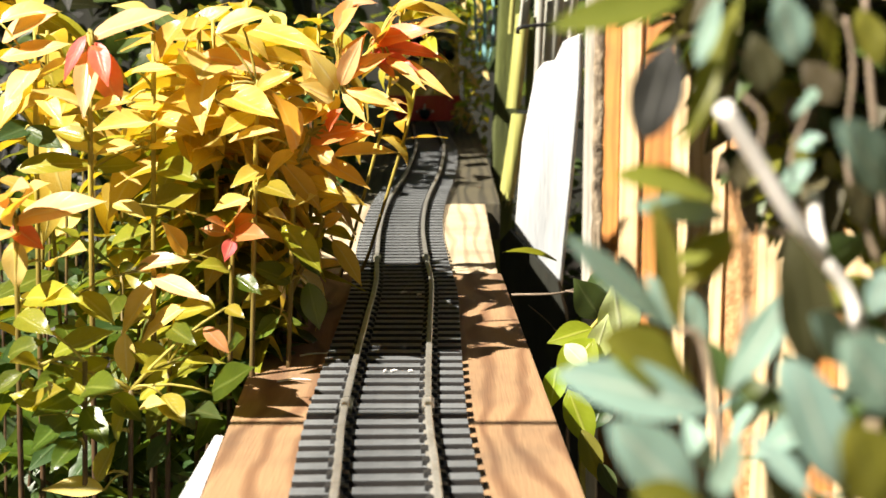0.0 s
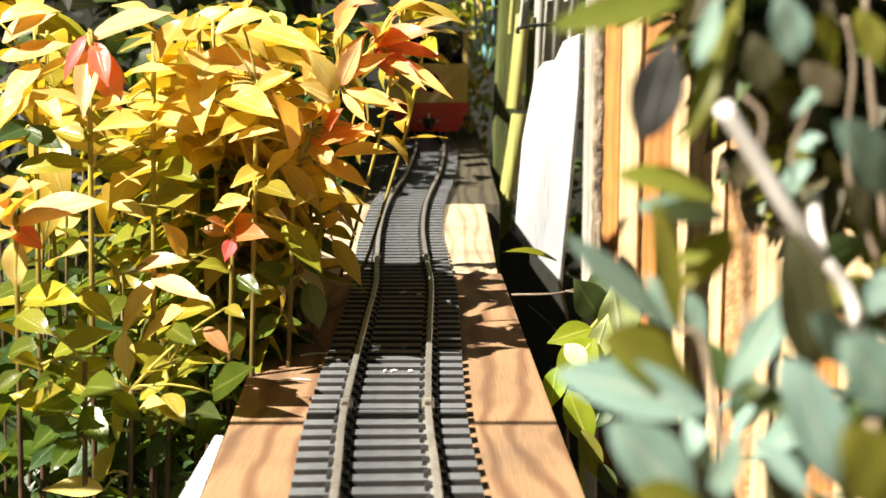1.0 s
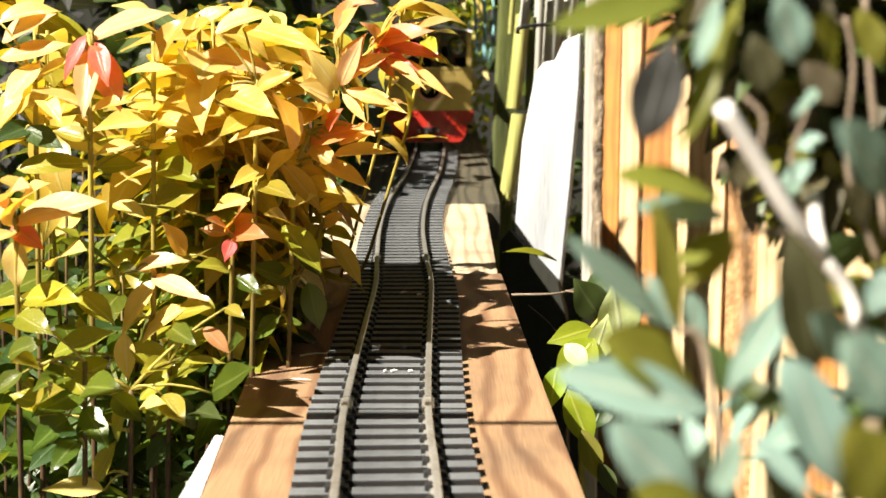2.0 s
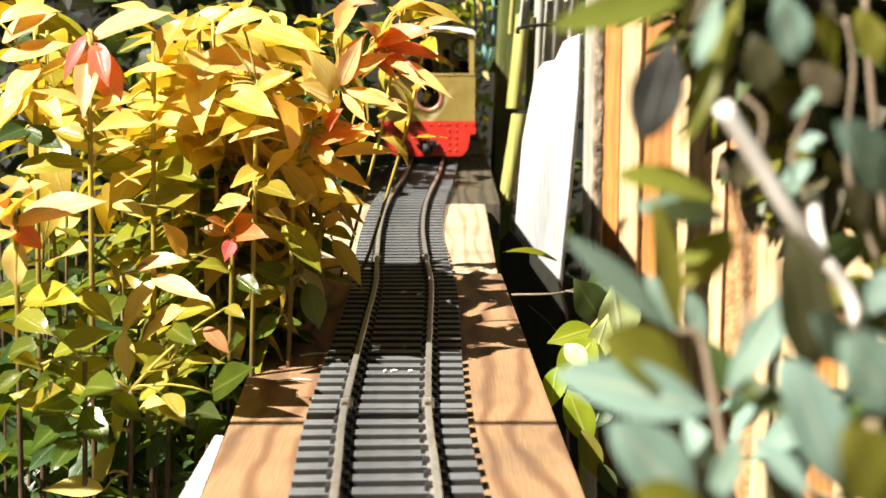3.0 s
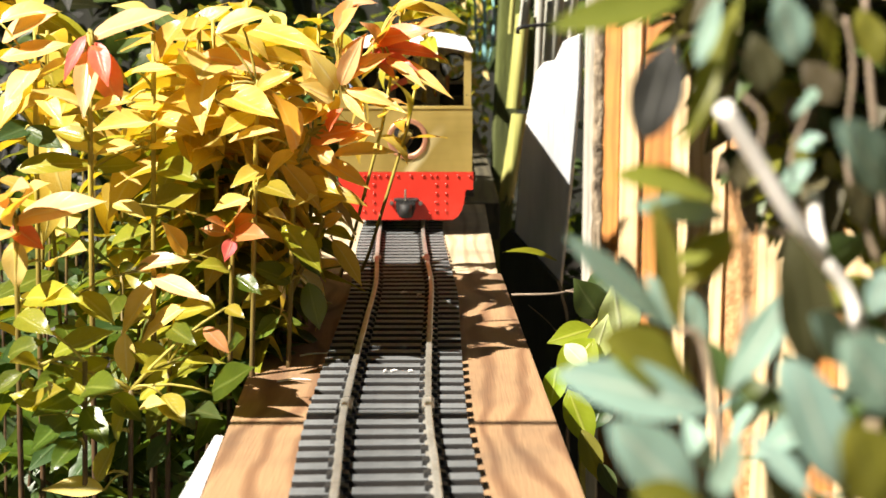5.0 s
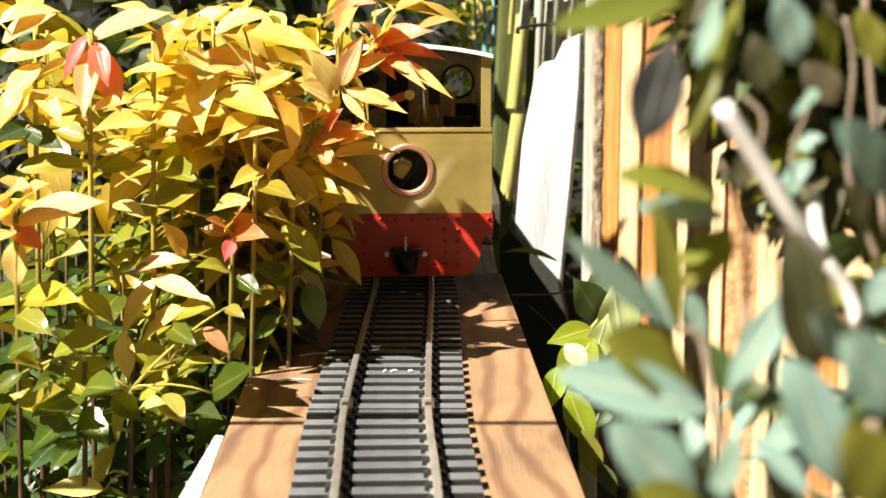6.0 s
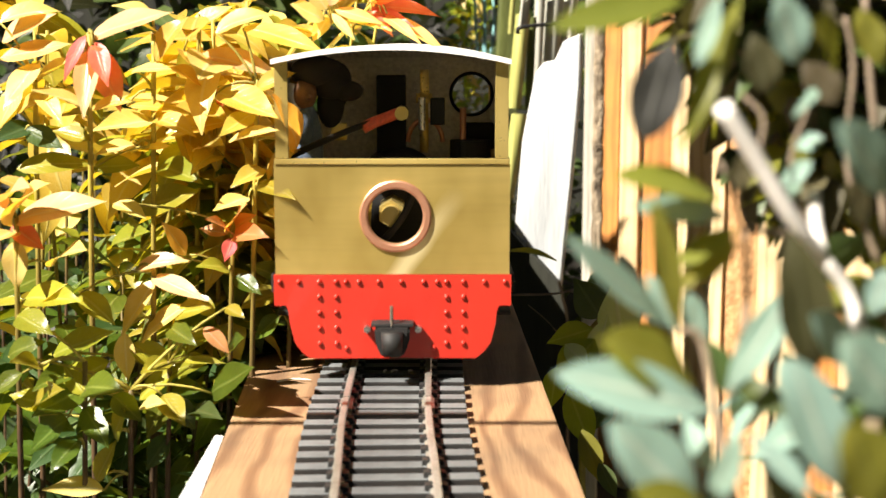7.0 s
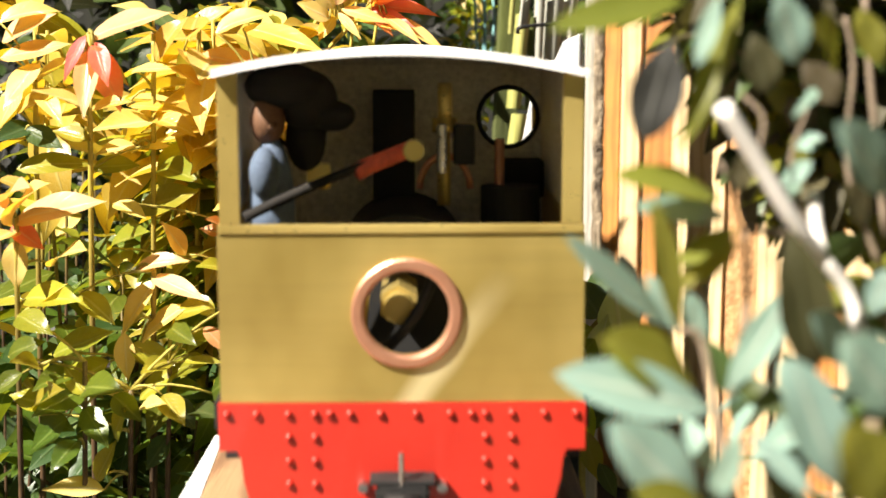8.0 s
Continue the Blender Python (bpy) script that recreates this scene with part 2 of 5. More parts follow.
def brass_sheet(name):
    """Brushed sheet brass with cloudy tarnish and a painted bright reflection that slants past the porthole."""
    m, n, l, p, out = shader(name)
    cloud = ramp(n, l, noise_of(n, l, 26, 3, (1, 1, 0.7)), 0.35, 0.68)
    brush = noise_of(n, l, 240, 2, (0.06, 1, 1))
    c = mix_rgb(n, l, cloud, (0.64, 0.49, 0.16), (0.40, 0.29, 0.075))
    c = mix_rgb(n, l, ramp(n, l, brush, 0.45, 0.8), c, mix_rgb(n, l, 0.25, c, (0.35, 0.25, 0.08)))
    tc, mp, sep = n.new("ShaderNodeTexCoord"), n.new("ShaderNodeMapping"), n.new("ShaderNodeSeparateXYZ")
    mp.vector_type = "TEXTURE"
    mp.inputs["Location"].default_value = (0.006, 0, 0.0435)
    mp.inputs["Rotation"].default_value = (0, radians(36), 0)
    l.new(tc.outputs["Object"], mp.inputs["Vector"])
    l.new(mp.outputs["Vector"], sep.inputs["Vector"])
    wob, ab = n.new("ShaderNodeMath"), n.new("ShaderNodeMath")
    wob.operation, ab.operation = "MULTIPLY_ADD", "ABSOLUTE"
    l.new(noise_of(n, l, 60, 1), wob.inputs[0])
    wob.inputs[1].default_value = 0.004
    l.new(sep.outputs["X"], wob.inputs[2])
    l.new(wob.outputs[0], ab.inputs[0])
    mark, mul = ramp(n, l, ab.outputs[0], 0.0055, 0.001), n.new("ShaderNodeMath")
    mul.operation = "MULTIPLY"
    l.new(mark, mul.inputs[0])
    l.new(ramp(n, l, sep.outputs["Z"], 0.044, 0.012), mul.inputs[1])
    # the streak is a reflection painted into the base colour
    c = mix_rgb(n, l, mul.outputs[0], c, (0.95, 0.82, 0.45))
    l.new(c, p.inputs["Base Color"])
    p.inputs["Metallic"].default_value, p.inputs["Roughness"].default_value = 0.6, 0.33
    d = n.new("ShaderNodeBump")
    d.inputs["Strength"].default_value, d.inputs["Distance"].default_value = 1.0, 0.0025
    l.new(noise_of(n, l, 22, 0.0, (1, 1, 0.55)), d.inputs["Height"])
    l.new(d.outputs["Normal"], p.inputs["Normal"])
    return m


FRONT_BRASS = brass_sheet("streaked_brass_sheet")


# ---- mesh helpers ----
def finish(name, bm, material, parent=None, smooth=False):
    me = bpy.data.meshes.new(name)
    bm.normal_update()
    bm.to_mesh(me)
    bm.free()
    for q in (material if isinstance(material, (list, tuple)) else [material]):
        me.materials.append(q)
    if smooth:
        me.shade_smooth()
    ob = new(name, me)
    ob.parent = parent
    return ob


def part(name, bm, material, parent, label="", smooth=False):
    return tagged(finish(name, bm, material, parent, smooth), label)


def thing(name, loc, label, category, group="", kind=""):
    ob = new(name)
    ob.empty_display_size = 0.02
    ob.location = loc
    return tagged(ob, label, category, group, kind)


def box(bm, x0, x1, y0, y1, z0, z1, bevel=0.0):
    g = bmesh.ops.create_cube(bm, size=1.0, matrix=Matrix.Translation(((x0 + x1) / 2, (y0 + y1) / 2, (z0 + z1) / 2)) @ Matrix.Diagonal((x1 - x0, y1 - y0, z1 - z0, 1)))
    if bevel:
        es = list({e for v in g["verts"] for e in v.link_edges})
        bmesh.ops.bevel(bm, geom=es, offset=bevel, segments=2, affect="EDGES", profile=0.7)
    return bm


def rod(bm, a, b, r0, r1=None, seg=12):
    a, b = Vector(a), Vector(b)
    q = (b - a).to_track_quat("Z", "Y").to_matrix().to_4x4()
    bmesh.ops.create_cone(bm, cap_ends=True, segments=seg, radius1=r0, radius2=r0 if r1 is None else r1, depth=(b - a).length, matrix=Matrix.Translation((a + b) / 2) @ q)
    return bm


def tube(bm, pts, r0, r1, seg=6, mat=0):
    """A tapered tube along points."""
    pts = [Vector(p) for p in pts]
    rings = []
    for i, p in enumerate(pts):
        d = (pts[min(i + 1, len(pts) - 1)] - pts[max(i - 1, 0)]).normalized()
        s = d.cross(Vector((0.3, 1, 0.2))).normalized()
        u = s.cross(d)
        r = r0 + (r1 - r0) * i / (len(pts) - 1)
        rings.append([bm.verts.new(p + r * (math.cos(k * math.tau / seg) * s + math.sin(k * math.tau / seg) * u)) for k in range(seg)])
    for a, b in zip(rings, rings[1:]):
        for k in range(seg):
            f = bm.faces.new((a[k], a[(k + 1) % seg], b[(k + 1) % seg], b[k]))
            f.material_index, f.smooth = mat, True
    bm.faces.new(rings[0][::-1])
    bm.faces.new(rings[-1])
    return bm


def bow(a, b, sag, n=8):
    """Points of a curve from a to b that bulges by sag."""
    a, b, s = Vector(a), Vector(b), Vector(sag)
    return [a.lerp(b, i / n) + s * (4 * (i / n) * (1 - i / n)) for i in range(n + 1)]


def prism(bm, outline, y0, y1):
    """An outline in x and z, given thickness from y0 to y1."""
    a = [bm.verts.new((x, y0, z)) for x, z in outline]
    b = [bm.verts.new((x, y1, z)) for x, z in outline]
    bm.faces.new(a)
    bm.faces.new(b[::-1])
    for i in range(len(a)):
        j = (i + 1) % len(a)
        bm.faces.new((a[i], b[i], b[j], a[j]))
    bmesh.ops.recalc_face_normals(bm, faces=bm.faces[:])
    return bm


def slab_with_hole(bm, x0, x1, z0, z1, holes, y0, y1, seg=40):
    """An upright panel with round holes side by side, one to each strip of its width."""
    cuts = [x0] + [(holes[i][0] + holes[i + 1][0]) / 2 for i in range(len(holes) - 1)] + [x1]
    for (cx, cz, r), a, b in zip(holes, cuts, cuts[1:]):
        front, back = [], []
        for k in range(seg):
            t = k * math.tau / seg
            dx, dz = math.cos(t), math.sin(t)
            s = min(((b - cx) / dx if dx > 1e-6 else (a - cx) / dx if dx < -1e-6 else 9), ((z1 - cz) / dz if dz > 1e-6 else (z0 - cz) / dz if dz < -1e-6 else 9))
            front.append((bm.verts.new((cx + r * dx, y0, cz + r * dz)), bm.verts.new((cx + s * dx, y0, cz + s * dz))))
            back.append((bm.verts.new((cx + r * dx, y1, cz + r * dz)), bm.verts.new((cx + s * dx, y1, cz + s * dz))))
        corner = [(b, z1), (a, z1), (a, z0), (b, z0)]
        for k in range(seg):
            j = (k + 1) % seg
            for ring, y, flip in ((front, y0, 0), (back, y1, 1)):
                p, q = ring[k][1].co, ring[j][1].co
                extra = []
                if abs(p.x - q.x) > 1e-7 and abs(p.z - q.z) > 1e-7:
                    c = min(corner, key=lambda w: (w[0] - (p.x + q.x) / 2) ** 2 + (w[1] - (p.z + q.z) / 2) ** 2)
                    extra = [bm.verts.new((c[0], y, c[1]))]
                vs = [ring[k][0], ring[k][1], *extra, ring[j][1], ring[j][0]]
                bm.faces.new(vs[::-1] if flip else vs)
            bm.faces.new((front[k][0], front[j][0], back[j][0], back[k][0]))
            bm.faces.new((front[k][1], back[k][1], back[j][1], front[j][1]))
    return bm


def leaf_verts(bm, m, length, width, fold, curl, rows=6, belly=0.42, cols=2, mat=0, wave=0.0, ragged=0.0):
    """A leaf blade along x: pointed, folded at the midrib, curled towards its tip."""
    uv = bm.loops.layers.uv.verify()
    grid = []
    for i in range(rows + 1):
        t = i / rows
        w = width * 0.5 * (math.sin(math.pi * t ** (math.log(0.5) / math.log(belly))) ** (0.85 if t < belly else 1.2 if belly < 0.5 else 0.7) if 0 < t < 1 else 0.03)
        if 0 < i < rows and ragged:
            w *= 1 + ragged * (1 if i % 2 else -1)
        ang = curl * t
        x = length * (math.sin(ang) / curl if abs(curl) > 1e-3 else t)
        z = -length * ((1 - math.cos(ang)) / curl if abs(curl) > 1e-3 else 0)
        row = []
        for k in range(-cols // 2, cols // 2 + 1):
            s = k / (cols // 2)
            lift = fold * abs(s) * w + wave * width * math.sin(t * 9 + s * 2)
            row.append((bm.verts.new(m @ Vector((x + math.sin(ang) * lift, s * w, z + math.cos(ang) * lift))), t, 0.5 + 0.5 * s))
        grid.append(row)
    for a, b in zip(grid, grid[1:]):
        for k in range(cols):
            vs = (a[k], b[k], b[k + 1], a[k + 1])
            f = bm.faces.new([v[0] for v in vs])
            f.smooth, f.material_index = True, mat
            for lp, v in zip(f.loops, vs):
                lp[uv].uv = (v[1], v[2])


def leaf_mesh(name, material, length, width, fold, curl, rows=6, belly=0.42, cols=2, wave=0.03, ragged=0.0):
    bm = bmesh.new()
    leaf_verts(bm, Matrix(), length, width, fold, curl, rows, belly, cols, 0, wave, ragged)
    me = bpy.data.meshes.new(name)
    bm.to_mesh(me)
    bm.free()
    me.materials.append(material)
    return me


def aim(p, d, roll=0.0):
    """A pose at p whose x axis points along d, its z axis upward where it can, rolled about x."""
    x = Vector(d).normalized()
    up = Vector((0, 0, 1)) if abs(x.z) < 0.95 else Vector((-0.5, -1, 0))
    y = up.cross(x).normalized()
    z = x.cross(y)
    m = Matrix((x, y, z)).transposed().to_4x4()
    return Matrix.Translation(p) @ m @ Matrix.Rotation(roll, 4, "X")


def smooth_line(pts, n):
    """A Catmull-Rom line through points, n steps to each span."""
    P = [Vector(p) for p in pts]
    P = [P[0] * 2 - P[1]] + P + [P[-1] * 2 - P[-2]]
    res = []
    for i in range(1, len(P) - 2):
        for k in range(n):
            t = k / n
            a, b, c, d = P[i - 1], P[i], P[i + 1], P[i + 2]
            res.append(0.5 * (2 * b + (c - a) * t + (2 * a - 5 * b + 4 * c - d) * t * t + (3 * b - a - 3 * c + d) * t ** 3))
    res.append(P[-2])
    return res


# ---- ground, boards ----
def build_ground():
    bm = bmesh.new()
    bmesh.ops.create_grid(bm, x_segments=60, y_segments=60, size=1.0)
    for v in bm.verts:
        r = 6.0 * (abs(v.co.x) ** 2.2 if v.co.x > 0 else -abs(v.co.x) ** 2.2), 6.0 * (abs(v.co.y) ** 2.2 if v.co.y > 0 else -abs(v.co.y) ** 2.2)
        v.co = (r[0], r[1], -0.455 + 0.02 * noise.noise(Vector((r[0] * 8, r[1] * 8, 0))))
    for v in bm.verts:
        if v.is_boundary:
            v.co.x, v.co.y = v.co.x * 50, v.co.y * 50
    return tagged(finish("ground", bm, EARTH, smooth=True), "dark bare garden soil under the plants", "ground", kind="structure")


def build_boards():
    deck = tagged(new("trackbed"), "raised timber boards carrying the model railway", "trackbed", kind="structure")
    for label, m, x0, x1, y0, y1, za, zb, skew in (
        ("reddish cedar board", PLANK, -0.0607, 0.0578, 0.12, 0.8913, 0.0, 0.0, -0.0212),
        ("sun-bleached pale board", PALE_PLANK, -0.125, 0.0330, 0.8955, 1.2223, -0.0008, 0.0070, 0.0042),
        ("old board darkened for the far shade", OLD_PLANK, -0.2, 0.052, 1.2265, 1.6161, 0.0072, 0.0185, 0.0),
        ("old board darkened for the far shade", OLD_PLANK, -0.2, 0.052, 1.6203, 3.2, 0.0188, 0.0210, 0.0),
    ):
        bm = box(bmesh.new(), x0, x1, y0, y1, -0.034, 0.0, 0.0015)
        for v in bm.verts:
            # the near board's cut side runs askew
            v.co.x += (-0.049 if m is PLANK and v.co.x < 0 else skew) * v.co.y
            v.co.z += za + (zb - za) * (v.co.y - y0) / (y1 - y0)
        part("board", bm, m, deck, label)
    posts = ((-0.02, 0.45), (-0.04, 1.06), (-0.06, 2.1))
    for x, y in posts:
        part("post", box(bmesh.new(), x - 0.03, x + 0.03, y - 0.03, y + 0.03, -0.48, -0.0345, 0.002), OLD_PLANK, deck)
    bm = box(bmesh.new(), -0.0800, -0.0622, 0.12, 0.53, -0.030, -0.004, 0.002)
    for v in bm.verts:
        v.co.x = v.co.x - 0.049 * v.co.y if v.co.x > -0.07 else -0.0918
    part("edge_strip", bm, WHITE_WOOD, deck, "white painted edge strip")
    return deck


# ---- track ----
LINE = smooth_line([(-0.008, 0.1636, 0), (-0.0155, 0.3332, 0), (-0.0188, 0.4342, 0), (-0.0222, 0.5098, 0), (-0.0232, 0.5917, 0), (-0.0234, 0.7005, 0), (-0.0238, 0.8079, 0), (-0.0284, 0.9182, 0), (-0.0325, 1.0607, 0.0012),
                    (-0.0304, 1.1926, 0.007), (-0.0196, 1.3818, 0.0145), (-0.0154, 1.6117, 0.0195), (-0.0189, 1.7514, 0.021), (-0.027, 2.0112, 0.022), (-0.035, 2.2797, 0.022), (-0.04, 3.0568, 0.022)], 24)
RUN = [0.0]
for a, b in zip(LINE, LINE[1:]):
    RUN.append(RUN[-1] + (b - a).length)


def along(s):
    """Place and direction on the centre line, s metres from its start."""
    i = min(max(int(np.searchsorted(RUN, s)) - 1, 0), len(LINE) - 2)
    a, b = LINE[i], LINE[i + 1]
    return a.lerp(b, (s - RUN[i]) / (RUN[i + 1] - RUN[i])), (b - a).normalized()


def station(y):
    """The run at which the centre line has this y."""
    return float(np.interp(y, [p.y for p in LINE], RUN))


def sweep(bm, s0, s1, off, profile, step=0.006):
    """A profile (sideways, up) swept along the line at a sideways offset."""
    n = max(2, int((s1 - s0) / step))
    rings = []
    for i in range(n + 1):
        p, d = along(s0 + (s1 - s0) * i / n)
        side = Vector((d.y, -d.x, 0)).normalized()
        rings.append([bm.verts.new(p + side * (off + u) + Vector((0, 0, v))) for u, v in profile])
    k = len(profile)
    for a, b in zip(rings, rings[1:]):
        for j in range(k):
            bm.faces.new((a[j], a[(j + 1) % k], b[(j + 1) % k], b[j]))
    bm.faces.new(rings[0][::-1])
    bm.faces.new(rings[-1])
    bmesh.ops.recalc_face_normals(bm, faces=bm.faces[:])
    return bm


RAIL_PROFILE = [(-0.0022, 0.0046), (0.0022, 0.0046), (0.0022, 0.0052), (0.0006, 0.0057), (0.0006, 0.0077), (0.0014, 0.0082), (0.0014, 0.0093), (0.0009, 0.0096), (-0.0009, 0.0096), (-0.0014, 0.0093), (-0.0014, 0.0082), (-0.0006, 0.0077), (-0.0006, 0.0057), (-0.0022, 0.0052)]
GAUGE = 0.0334


def build_track():
    joints = [0.02, station(0.5383), station(0.918), station(1.287), station(2.0), RUN[-1] - 0.02]
    tie = bmesh.new()
    box(tie, -0.0325, 0.0325, -0.0038, 0.0038, 0.0, 0.0044, 0.0007)
    tie_me = bpy.data.meshes.new("sleeper")
    tie.to_mesh(tie_me)
    tie.free()
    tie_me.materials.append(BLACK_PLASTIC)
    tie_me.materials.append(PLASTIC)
    # tops get dusty grey; black sides carry the shade of the gaps
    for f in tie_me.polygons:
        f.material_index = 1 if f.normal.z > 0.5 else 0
    chair = bmesh.new()
    prism(chair, [(-0.0040, 0.0043), (0.0040, 0.0043), (0.0038, 0.0062), (0.0022, 0.0066), (-0.0022, 0.0066), (-0.0038, 0.0062)], -0.0021, 0.0021)
    chair_me = bpy.data.meshes.new("rail_chair")
    chair.to_mesh(chair_me)
    chair.free()
    chair_me.materials.append(BLACK_PLASTIC)
    for a, b in zip(joints, joints[1:]):
        t = thing("track_section", (0, 0, 0), "model railway track, metal rails on black plastic sleepers", "track", "track sections along the boards")
        for s in (-1, 1):
            part("rail", sweep(bmesh.new(), a + 0.0006, b - 0.0006, s * GAUGE / 2, RAIL_PROFILE), RAIL, t)
        web = bmesh.new()
        for s in (-1, 1):
            sweep(web, a + 0.006, b - 0.006, s * GAUGE / 2, [(-0.0042, 0.0004), (0.0042, 0.0004), (0.0042, 0.0022), (-0.0042, 0.0022)])
        part("web", web, BLACK_PLASTIC, t)
        n = round((b - a - 0.008) / 0.0136)
        for i in range(n):
            p, d = along(a + 0.005 + (b - a - 0.010) * i / max(n - 1, 1))
            q = Matrix.Translation(p) @ Matrix.Rotation(math.atan2(-d.x, d.y), 4, "Z") @ Matrix.Rotation(math.asin(d.z), 4, "X")
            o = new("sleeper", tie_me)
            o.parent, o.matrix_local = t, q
            for s in (-1, 1):
                c = new("rail_chair", chair_me)
                c.parent, c.location = o, (s * GAUGE / 2, 0, 0)
    for y in (0.5383, 0.918):
        for s in (-1, 1):
            j = station(y)
            bm = sweep(bmesh.new(), j - 0.008, j + 0.008, s * GAUGE / 2, [(-0.0026, 0.0043), (0.0026, 0.0043), (0.0026, 0.0066), (0.0012, 0.0072), (-0.0012, 0.0072), (-0.0026, 0.0066)])
            tagged(finish("rail_joiner", bm, RAIL), "small folded metal sleeve joining two rails", "rail joiner", "rail joiners")


# ---- locomotive: origin on the rails below its front, body behind along y ----
def build_loco():
    loco = thing("locomotive", (0, 0, 0), "brass and red model locomotive with a white roof on track", "model locomotive")
    # red buffer beam with rivets
    half = [(0, 0.0422), (0.052, 0.0422), (0.052, 0.0285), (0.0468, 0.0285), (0.0458, 0.026), (0.0452, 0.02), (0.0432, 0.012), (0.040, 0.0075), (0.0365, 0.0049), (0, 0.0049)]
    out = half[1:-1] + [(-x, z) for x, z in half[-2:0:-1]]
    beam = part("buffer_beam", prism(bmesh.new(), out, 0.0, 0.0025), RED, loco, "red painted riveted buffer beam")
    riv = bmesh.new()
    bmesh.ops.create_uvsphere(riv, u_segments=10, v_segments=6, radius=0.00125)
    rme = bpy.data.meshes.new("rivet")
    riv.to_mesh(rme)
    riv.free()
    rme.materials.append(RED)
    rme.shade_smooth()
    spots = [(x, 0.0392) for x in (-0.0495, -0.0412, -0.0322, -0.0248, -0.0148, -0.0062, 0.0038, 0.0135, 0.0235, 0.031, 0.0402, 0.0492)]
    spots += [(s, z) for z in (0.0325, 0.0255, 0.0187, 0.0117) for s in (-0.0322, -0.0248, 0.0235, 0.031)] + [(-0.0205, 0.0095), (0.018, 0.0095), (-0.0205, 0.0392), (0.0195, 0.0392)]
    for x, z in spots:
        o = new("rivet", rme)
        o.parent, o.location = beam, (x, -0.0002, z)
    # coupler
    cp = part("coupler", box(bmesh.new(), -0.0075, 0.0075, -0.006, 0.0, 0.013, 0.0225, 0.0015), BLACK, loco, "black coupler with a pin")
    b = bmesh.new()
    prism(b, [(-0.0078, 0.0205), (0.0078, 0.0205), (0.007, 0.013), (0.0045, 0.0075), (-0.0045, 0.0075), (-0.007, 0.013)], -0.011, -0.0062)
    bmesh.ops.bevel(b, geom=b.edges[:], offset=0.0011, segments=2, affect="EDGES")
    part("coupler_head", b, BLACK, cp)
    part("knuckle", rod(bmesh.new(), (0.0, -0.0120, 0.0090), (0.0, -0.0120, 0.0190), 0.0044, 0.0048, 20), BLACK, cp, "", True)
    part("top_plate", box(bmesh.new(), -0.0092, 0.0092, -0.0085, -0.0002, 0.0206, 0.0222, 0.0006), BLACK, cp)
    part("pin", rod(bmesh.new(), (-0.0003, -0.008, 0.021), (-0.0003, -0.008, 0.030), 0.0008), STEEL, cp)
    for s in (-1, 1):
        bb = rod(bmesh.new(), (s * 0.0112, -0.004, 0.0185), (s * 0.0112, 0.0, 0.0185), 0.0016, seg=6)
        part("bolt", bb, STEEL, cp)
    # front panel with porthole
    part("front_panel", slab_with_hole(bmesh.new(), -0.0512, 0.0512, 0.0424, 0.0905, [(0.0014, 0.068, 0.0119)], 0.0006, 0.0018), FRONT_BRASS, loco, "brushed brass front sheet")
    ring = bmesh.new()
    prof = [(0.0119, 0.0), (0.0122, -0.0006), (0.0130, -0.0010), (0.0150, -0.0010), (0.0157, -0.0005), (0.0157, 0.0005), (0.0119, 0.0016)]
    seg = 48
    rr = [[ring.verts.new((0.0014 + r * math.cos(k * math.tau / seg), y, 0.068 + r * math.sin(k * math.tau / seg))) for r, y in prof] for k in range(seg)]
    for k in range(seg):
        for j in range(len(prof)):
            ring.faces.new((rr[k][j], rr[k][(j + 1) % len(prof)], rr[(k + 1) % seg][(j + 1) % len(prof)], rr[(k + 1) % seg][j]))
    bmesh.ops.recalc_face_normals(ring, faces=ring.faces[:])
    part("porthole_ring", ring, COPPER, loco, "copper porthole ring")
    part("sill", box(bmesh.new(), -0.0509, 0.0509, -0.0002, 0.0026, 0.0907, 0.0931, 0.0005), BRASS, loco)
    for s in (-1, 1):
        part("front_pillar", box(bmesh.new(), min(s * 0.0446, s * 0.0503), max(s * 0.0446, s * 0.0503), 0.0, 0.002, 0.0932, 0.1352, 0.0003), BRASS, loco)
        part("rear_pillar", box(bmesh.new(), min(s * 0.0465, s * 0.0503), max(s * 0.0465, s * 0.0503), 0.1172, 0.121, 0.0932, 0.1352, 0.0003), BRASS, loco)
        part("side_panel", box(bmesh.new(), min(s * 0.0499, s * 0.0511), max(s * 0.0499, s * 0.0511), 0.0022, 0.27, 0.0424, 0.0930, 0.0003), BRASS, loco)
        part("cab_side", box(bmesh.new(), min(s * 0.0491, s * 0.0500), max(s * 0.0491, s * 0.0500), 0.0024 if s > 0 else 0.036, 0.1145, 0.0932, 0.1352), CAB_LINING, loco)
        part("running_board", box(bmesh.new(), min(s * 0.034, s * 0.0535), max(s * 0.034, s * 0.0535), 0.003, 0.27, 0.034, 0.0420, 0.0004), BLACK, loco)
        part("frame", box(bmesh.new(), min(s * 0.022, s * 0.0245), max(s * 0.022, s * 0.0245), 0.004, 0.265, 0.006, 0.0338, 0.0004), BLACK, loco)
        for y in (0.06, 0.2):
            w = bmesh.new()
            rod(w, (s * 0.0145, y, 0.015), (s * 0.0195, y, 0.015), 0.0150, seg=28)
            rod(w, (s * 0.0125, y, 0.015), (s * 0.0146, y, 0.015), 0.0170, seg=28)
            part("wheel", w, BLACK, loco, "black flanged wheel")
        part("step", box(bmesh.new(), min(s * 0.044, s * 0.053), max(s * 0.044, s * 0.053), 0.02, 0.05, 0.020, 0.022, 0.0004), BLACK, loco)
